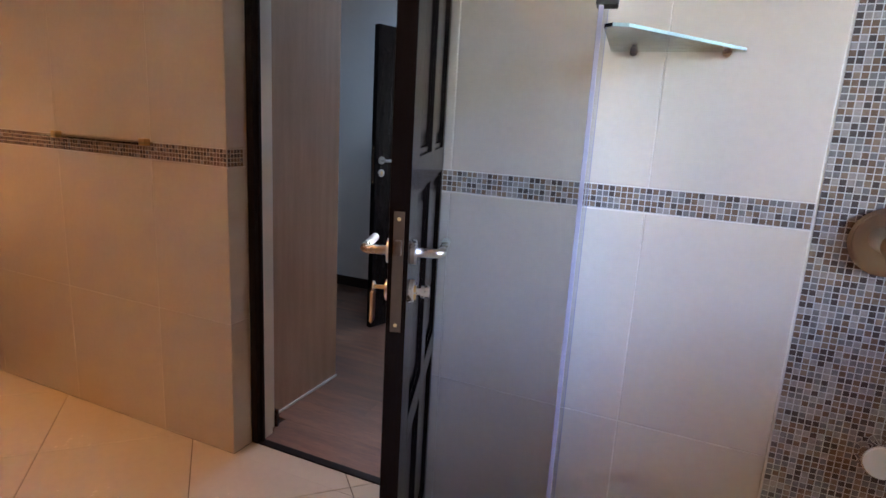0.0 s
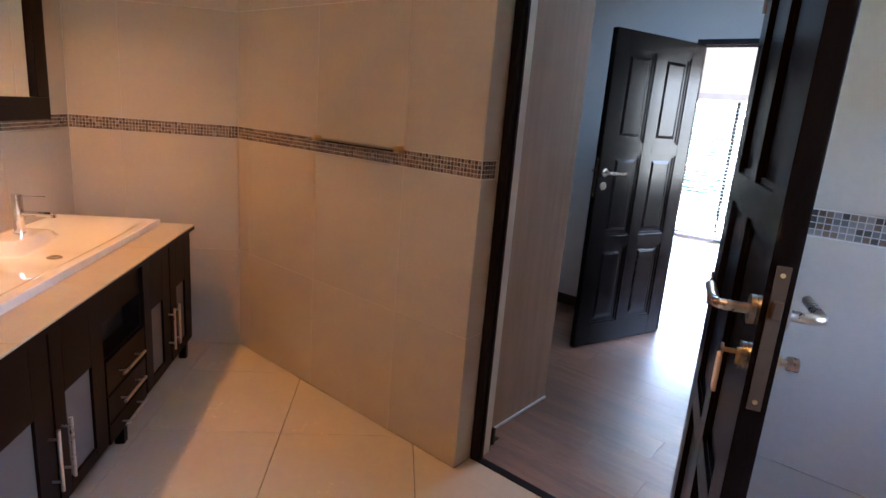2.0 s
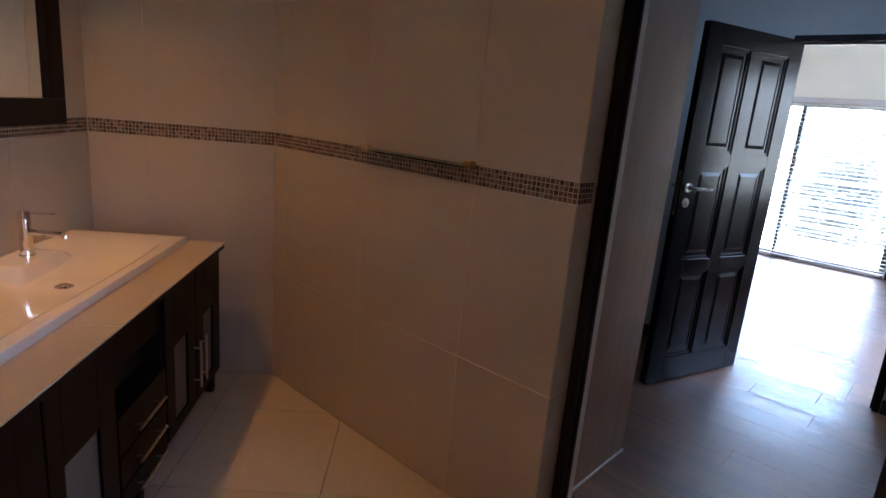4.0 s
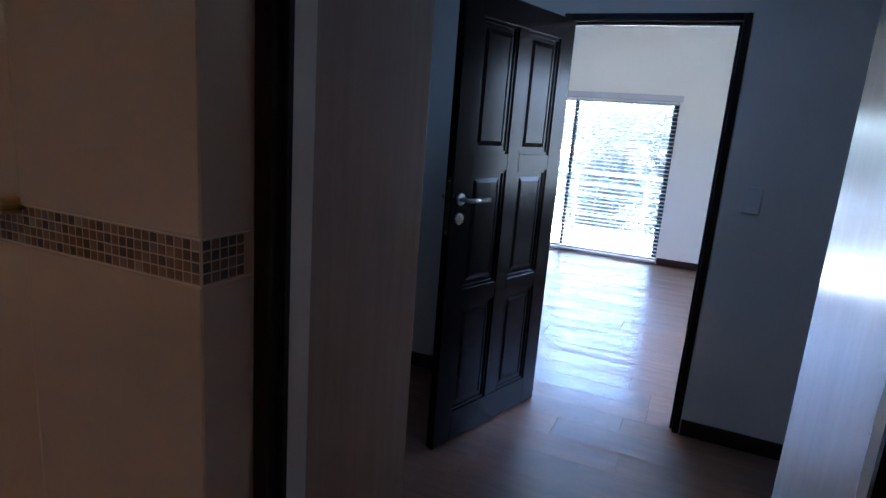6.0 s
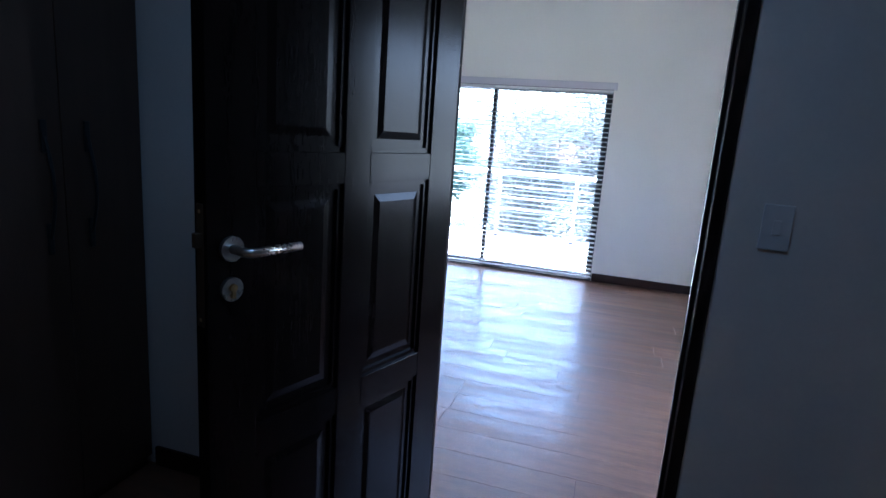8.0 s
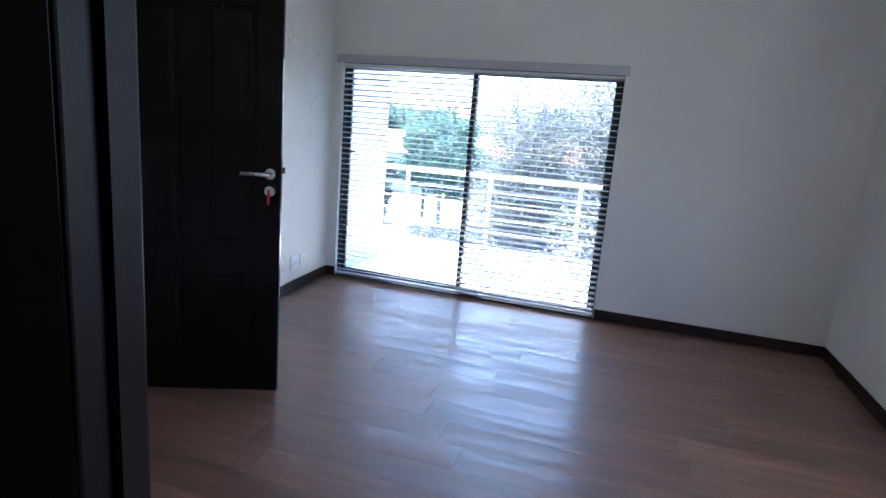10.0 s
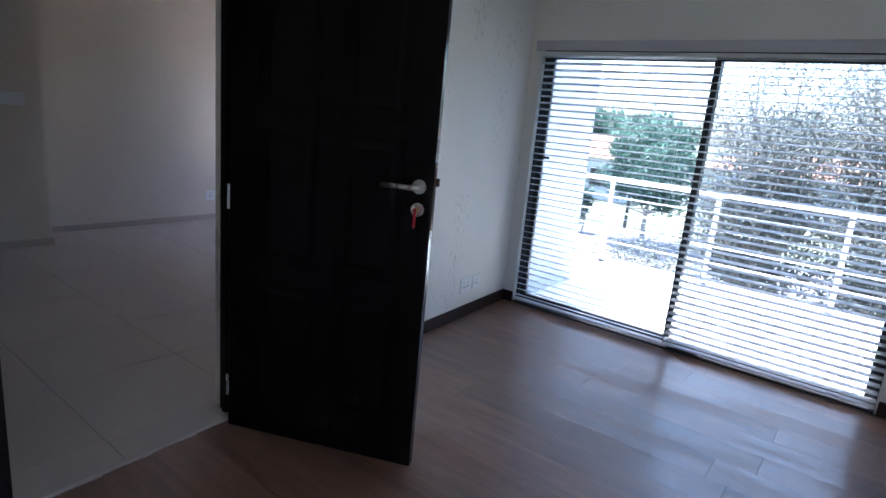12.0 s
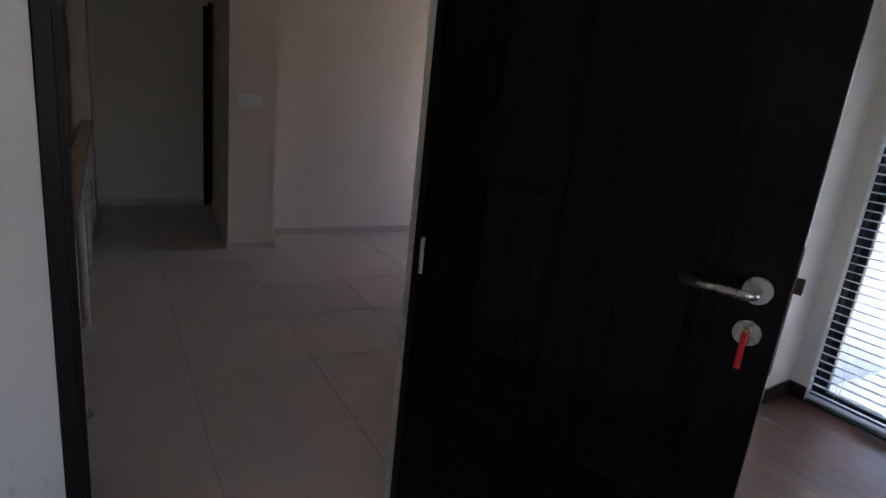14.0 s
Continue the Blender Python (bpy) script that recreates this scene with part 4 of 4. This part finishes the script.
def tree(x, y, height, spread, base, leaf, label, seed, count, size, stems=1):
    """Tapered stems, forking limbs and clumps of small bent leaves."""
    rng = random.Random(seed)
    t = thing("tree", pose(x, y, GZ), label, "tree")
    bm = bmesh.new()
    tips = []
    for s in range(stems):
        lean = Vector((rng.uniform(-1, 1), rng.uniform(-1, 1), 0)) * spread * (0.12 if stems == 1 else 0.4)
        p, top = Vector((lean.x * 0.2, lean.y * 0.2, 0)), Vector((lean.x, lean.y, height * 0.6))
        prev, n = p, 5
        for k in range(1, n + 1):
            q = p.lerp(top, k / n) + Vector((rng.uniform(-.1, .1), rng.uniform(-.1, .1), 0))
            rod(bm, prev, q, 0.13 * (1 - 0.13 * (k - 1)) * height / 6, 8, 0.13 * (1 - 0.13 * k) * height / 6)
            prev = q
            if k >= 2:
                for b in range(4):
                    a = rng.uniform(0, 6.28)
                    e = q + Vector((math.cos(a) * spread * rng.uniform(.4, .9), math.sin(a) * spread * rng.uniform(.4, .9), height * rng.uniform(0.05, 0.32)))
                    e.z = min(e.z, height * 0.95)
                    rod(bm, q, e, 0.04 * height / 6, 6, 0.012)
                    tips += [e, q.lerp(e, 0.7), q.lerp(e, 0.45)]
        tips.append(top + Vector((0, 0, height * 0.3)))
        tips.append(top + Vector((0, 0, height * 0.15)))
    part("trunk", bm, BARK, t)
    r = spread * 0.34
    if stems == 1:
        tips, r, mid, half = [], spread * 0.27, (height + base) / 2, (height - base) / 2
        while len(tips) < 70:
            v = Vector((rng.uniform(-1, 1), rng.uniform(-1, 1), rng.uniform(-1, 1)))
            if 0.3 < v.length < 1:
                tips.append(Vector((v.x * spread * 0.85, v.y * spread * 0.85, mid + v.z * half * 0.85)))
    verts, faces = [], []
    for k in range(count):
        c = rng.choice(tips)
        while c.z < base:
            c = rng.choice(tips)
        v = Vector((rng.gauss(0, 1), rng.gauss(0, 1), rng.gauss(0, 0.8)))
        o = c + v.normalized() * r * rng.random() ** 0.5
        d = Vector((rng.gauss(0, 1), rng.gauss(0, 1), rng.gauss(0, 0.7))).normalized()
        e = d.orthogonal().normalized()
        l, w = size * rng.uniform(0.6, 1.4), size * rng.uniform(0.25, 0.5)
        i = len(verts)
        nrm = d.cross(e)
        verts += [o, o + d * l * 0.5 + e * w, o + d * l + nrm * l * 0.15, o + d * l * 0.5 - e * w]
        faces.append((i, i + 1, i + 2, i + 3))
    me = bpy.data.meshes.new("crown")
    me.from_pydata([tuple(v) for v in verts], [], faces)
    me.materials.append(leaf)
    cr = new("crown", me)
    cr.parent = t
    return t


tree(-7.6, 27.0, 5.6, 2.25, 1.3, LEAF, "dense round dark green tree beside the street", 3, 15000, 0.15)
tree(-1.7, 15.2, 6.6, 1.5, 0.4, LEAF_GREY, "tall grey-green multi-stemmed tree in the garden", 5, 25000, 0.06, 7)
tree(0.3, 15.0, 7.3, 1.7, 0.4, LEAF_GREY, "tall grey-green multi-stemmed tree in the garden", 8, 30000, 0.06, 8)
tree(2.4, 15.4, 8.3, 1.9, 0.4, LEAF_GREY, "tall grey-green multi-stemmed tree in the garden", 11, 32000, 0.06, 8)
tree(-2.7, 12.2, 3.1, 0.9, 0.3, LEAF_GREY, "low grey-green shrub beneath the balcony", 31, 9000, 0.05, 5)
tree(-10.4, 27.0, 2.6, 0.35, 0.3, LEAF, "slim dark clipped shrub beside the street", 37, 2500, 0.10)
tree(-13.5, 30.0, 4.2, 1.6, 0.8, LEAF, "dark green tree across the street", 17, 3500, 0.2)
tree(-19.0, 60.0, 7.0, 4.0, 1.0, LEAF, "distant green tree beyond the houses", 19, 4000, 0.4)
tree(-30.0, 75.0, 8.0, 5.0, 1.0, LEAF, "distant green tree beyond the houses", 23, 4000, 0.45)
tree(-8.0, 70.0, 8.0, 5.0, 1.0, LEAF, "distant green tree beyond the houses", 29, 4000, 0.45)


def house(x, y, w, d, h, label):
    hs = thing("house", pose(x, y, GZ), label, "house")
    part("wall_body", box(-w / 2, w / 2, 0, d, 0, h), SHADE_TONED_WHITE, hs)
    bm = bmesh.new()
    q = [bm.verts.new(p) for p in ((-w / 2 - .4, -.4, h), (w / 2 + .4, -.4, h), (w / 2 + .4, d + .4, h), (-w / 2 - .4, d + .4, h), (-w / 2 + 2, d / 2, h + 1.5), (w / 2 - 2, d / 2, h + 1.5))]
    for f in ((0, 1, 5, 4), (2, 3, 4, 5), (1, 2, 5), (3, 0, 4), (3, 2, 1, 0)):
        bm.faces.new([q[k] for k in f])
    part("roof", bm, ROOF, hs, "terracotta tiled hip roof")
    for k in range(3):
        cx = -w / 2 + w * (k + 0.5) / 3
        wd = part("window", box(cx - 0.7, cx + 0.7, -0.06, 0.0, 0.9, 2.1), ALU, hs)
        part("pane", box(cx - 0.62, cx + 0.62, -0.07, -0.062, 0.98, 2.02), BLACK, wd)
    return hs


house(-19, 40, 11, 8, 2.8, "white bungalow with a terracotta hip roof across the street")
house(-4, 44, 12, 8, 2.8, "white bungalow with a terracotta hip roof behind trees")
pole = thing("street_pole", pose(-9.6, 30.2, GZ), "tall thin dark street pole", "pole")
part("shaft", rod(bmesh.new(), (0, 0, 0), (0, 0, 4.1), 0.09, 10, 0.06), ALU, pole)
part("head", box(-0.6, 0.1, -0.08, 0.08, 4.1, 4.2, 0.02), ALU, pole)

# ---- windows behind the camera's way, two of them added for light ----
# Unseen roof light, made up to house the passage fill lamp.
rf = thing("added_roof_light", pose(0.05, 1.30, 2.64), "small square roof light added unseen around the passage fill lamp", "roof light", kind="structure")
part("pane", box(-0.26, 0.26, -0.26, 0.26, 0.0, 0.02), FROST, rf)
for a, b, c, d in ((-0.30, 0.30, -0.30, -0.26), (-0.30, 0.30, 0.26, 0.30), (-0.30, -0.26, -0.26, 0.26), (0.26, 0.30, -0.26, 0.26)):
    part("frame_bar", box(a, b, c, d, 0.06, 0.10), WHITE_PLASTIC, rf)
bw = thing("window_bathroom", pose(2.66, -0.75, 1.05), "bathroom window with white frame", "window", kind="structure")
for y0, y1, z0, z1 in ((-0.5, -0.46, 0, 1.1), (0.46, 0.5, 0, 1.1), (-0.46, 0.46, 0, 0.04), (-0.46, 0.46, 1.06, 1.1), (-0.02, 0.02, 0.04, 1.06)):
    part("frame_bar", box(0, 0.05, y0, y1, z0, z1, 0.003), WHITE_PLASTIC, bw)
# Unseen panes added to dim the daylight entering the bathroom.
for y0, y1 in ((-0.46, -0.02), (0.02, 0.46)):
    part("pane", box(0.022, 0.028, y0, y1, 0.04, 1.06), DIMMING_GLASS, bw, "obscure glass pane added to dim the daylight")
# Made-up side window around the bedroom fill lamp, out of view.
ew = thing("added_bedroom_window", pose(XE + 0.06, 3.8, 0.9), "added unseen bedroom side window with white frame", "window", kind="structure")
for y0, y1, z0, z1 in ((-0.7, -0.65, 0, 1.2), (0.65, 0.7, 0, 1.2), (-0.65, 0.65, 0, 0.05), (-0.65, 0.65, 1.15, 1.2), (-0.025, 0.025, 0.05, 1.15)):
    part("frame_bar", box(0, 0.05, y0, y1, z0, z1, 0.003), WHITE_PLASTIC, ew)
lw = thing("window_lounge", pose(-5.225, 7.10, 0.3), "lounge window with white frame", "window", kind="structure")
for x0, x1, z0, z1 in ((-0.325, -0.285, 0, 1.7), (0.285, 0.325, 0, 1.7), (-0.285, 0.285, 0, 0.04), (-0.285, 0.285, 1.66, 1.7), (-0.285, 0.285, 1.10, 1.14)):
    part("frame_bar", box(x0, x1, 0, 0.05, z0, z1, 0.003), WHITE_PLASTIC, lw)

# ---- wall tiles and mosaic of the bathroom ----
G = 0.002
ROWS = ((0.003, 0.588), (0.590, 1.230), (1.304, 1.90), (1.904, ZC))


def tiled(parent, cuts, rows=ROWS, m=None):
    """Tiles between the given joints along local x on a wall whose face is y = 0."""
    for x0, x1 in zip(cuts, cuts[1:]):
        for z0, z1 in rows:
            piece("tile", tile_mesh(x1 - x0 - G, z1 - z0, T, TILE_WALL), parent, (m or Matrix()) @ pose(x0 + G / 2, T, z0))


PITCH, MT = 0.0169, 0.0149
MOSAIC_MESH = [tile_mesh(MT, MT, T, c, 0.001) for c in MOSAIC]


def mosaic(parent, x0, x1, z0, z1, single=None, m=None, seed=1, mix=(4, 4, 3, 4, 3.2)):
    """Small glass mosaic stones; those with x in the stretch `single` are pieces of their own."""
    rng = random.Random(seed)
    m = m or Matrix()
    nx, nz = int((x1 - x0) / PITCH + 0.01), int((z1 - z0) / PITCH + 0.01)
    verts, faces, mats = [], [], []
    b = 0.001
    for i in range(nx):
        for k in range(nz):
            c = rng.choices(range(5), mix)[0]
            x, z = x0 + i * PITCH + 0.0015, z0 + k * PITCH + 0.0015
            if single and single[0] <= x <= single[1]:
                piece("mosaic_stone", MOSAIC_MESH[c], parent, m @ pose(x, T, z))
                continue
            o = len(verts)
            for y, s in ((T, 0), (b, 0), (0, b)):
                verts += [(x + s, y, z + s), (x + MT - s, y, z + s), (x + MT - s, y, z + MT - s), (x + s, y, z + MT - s)]
            for r in (0, 4):
                for q in range(4):
                    j = (q + 1) % 4
                    faces.append((o + r + q, o + r + j, o + r + 4 + j, o + r + 4 + q))
            faces.append((o + 8, o + 9, o + 10, o + 11))
            mats += [c] * 9
    me = bpy.data.meshes.new("mosaic")
    me.from_pydata(verts, [], faces)
    for c in MOSAIC:
        me.materials.append(c)
    me.polygons.foreach_set("material_index", mats)
    ob = new("mosaic", me)
    ob.parent = parent
    ob.matrix_basis = m
    ob["kind"] = "stuff"
    me2 = box(x0, x1, T * 0.35, T, z0, z1)
    g = part("mosaic_grout", me2, GROUT_TAN if mix[3] < 2 else GROUT_WHITE, parent)
    g.matrix_basis = m


BROWN = (5, 6, 3, 1, 0.7)
tiled(wall_a, (BEND[0], -1.6, -1.005, -0.41, 0.0))
tiled(wall_a, (0.0, 0.91), ((2.09, ZC),))
tiled(wall_a, (0.91, 0.94, 1.54, 1.943))
tiled(wall_b, (0.0, 0.27, short_len))
tiled(wall_c, (-2.9, -2.4, -1.8, -1.2, -0.6, 0.0))
mosaic(wall_a, BEND[0], -0.002, 1.233, 1.301, (-0.60, 0.1), seed=2, mix=BROWN)
mosaic(wall_a, 0.91, 1.943, 1.233, 1.301, (0.9, 1.42), seed=3)
mosaic(wall_a, 1.947, 2.62, 0.10, 2.2, seed=4)
mosaic(wall_b, 0.0, short_len, 1.233, 1.301, seed=5, mix=BROWN)
mosaic(wall_c, -2.9, 0.0, 1.233, 1.301, seed=6, mix=BROWN)
tiled(wall_a, (0.0, 0.105), ROWS, pose(-T, 0, 0, 0, 0, 90) @ pose(0, -T, 0) @ pose(0, 0, 0))
mosaic(wall_a, 0.003, 0.104, 1.233, 1.301, seed=7, mix=BROWN, m=pose(0, 0, 0, 0, 0, 90))


# ---- floor pieces ----
def clip_poly(poly, edges):
    """The part of a convex outline that lies on the left of every edge."""
    for (ax, ay), (bx_, by_) in edges:
        out = []
        n = len(poly)
        for i in range(n):
            p, q = poly[i], poly[(i + 1) % n]
            sp = (bx_ - ax) * (p[1] - ay) - (by_ - ay) * (p[0] - ax)
            sq = (bx_ - ax) * (q[1] - ay) - (by_ - ay) * (q[0] - ax)
            if sp >= 0:
                out.append(p)
            if sp * sq < 0:
                f = sp / (sp - sq)
                out.append((p[0] + f * (q[0] - p[0]), p[1] + f * (q[1] - p[1])))
        poly = out
        if len(poly) < 3:
            return []
    return poly


def floor_piece(name, poly, material, parent, top=0.0, depth=0.012, bevel=0.0015):
    cx, cy = sum(p[0] for p in poly) / len(poly), sum(p[1] for p in poly) / len(poly)
    n = len(poly)
    verts, faces = [], []
    for z, s in ((top - depth, 0), (top - bevel, 0), (top, bevel)):
        for x, y in poly:
            r = max(0.02, math.dist((x, y), (cx, cy)))
            verts.append((x + (cx - x) * s / r - cx, y + (cy - y) * s / r - cy, z))
    for r in (0, n):
        for k in range(n):
            j = (k + 1) % n
            faces.append((r + k, r + j, r + n + j, r + n + k))
    faces.append(tuple(range(2 * n, 3 * n)))
    me = bpy.data.meshes.new(name)
    me.from_pydata(verts, [], faces)
    me.materials.append(material)
    return piece(name, me, parent, pose(cx, cy, 0))


def ring(points):
    return list(zip(points, points[1:] + points[:1]))


BATH = ring([BEND, CORNER, (-0.04, -2.69), (2.61, -2.69), (2.61, 0.0)])
STEP = ring([(0.0, 0.0), (0.91, 0.0), (0.91, 0.112), (0.0, 0.112)])
R2 = math.sqrt(0.5)
for i in range(-8, 9):
    for j in range(-8, 9):
        u, v = -0.771 + 0.6 * i + 0.0015, -0.233 + 0.6 * j + 0.0015
        sq = [(u + a, v + b) for a, b in ((0, 0), (0.597, 0), (0.597, 0.597), (0, 0.597))]
        sq = [((p + q) * R2, (p - q) * R2) for p, q in sq][::-1]
        for edges in (BATH, STEP):
            poly = clip_poly(sq, edges)
            if len(poly) > 2:
                floor_piece("tile", poly, TILE_FLOOR, floor_bath)
tagged(part("threshold", box(0.036, 0.874, 0.110, 0.150, -0.004, 0.006, 0.003), FRAME_WOOD), "dark wooden threshold strip in the bathroom doorway", "threshold", kind="structure")

rng = random.Random(4)
W = 0.192
y = 0.15
while y < YD:
    y1 = min(y + W - 0.0006, YD)
    bands = [(-1.83, 2.0)] if y < YC else [(-1.937 - (y + W / 2 - 3.6) * 0.0734, XE)]
    if y < 0.30:
        bands = [(0.0, 0.91)]
    if YC - 0.2 < y < YC + WT:
        bands = [(-1.8, XE)]
    for x0, x1 in bands:
        x = x0 - rng.uniform(0, 1.1)
        while x < x1:
            a, b = max(x, x0), min(x + 1.285, x1)
            if b - a > 0.03:
                floor_piece("plank", [(a, y), (b - 0.0005, y), (b - 0.0005, y1), (a, y1)], PLANK, floor_wood, 0.0, 0.008, 0.00005)
            x += 1.286
    y += W
for i in range(-9, 1):
    for j in range(-5, 10):
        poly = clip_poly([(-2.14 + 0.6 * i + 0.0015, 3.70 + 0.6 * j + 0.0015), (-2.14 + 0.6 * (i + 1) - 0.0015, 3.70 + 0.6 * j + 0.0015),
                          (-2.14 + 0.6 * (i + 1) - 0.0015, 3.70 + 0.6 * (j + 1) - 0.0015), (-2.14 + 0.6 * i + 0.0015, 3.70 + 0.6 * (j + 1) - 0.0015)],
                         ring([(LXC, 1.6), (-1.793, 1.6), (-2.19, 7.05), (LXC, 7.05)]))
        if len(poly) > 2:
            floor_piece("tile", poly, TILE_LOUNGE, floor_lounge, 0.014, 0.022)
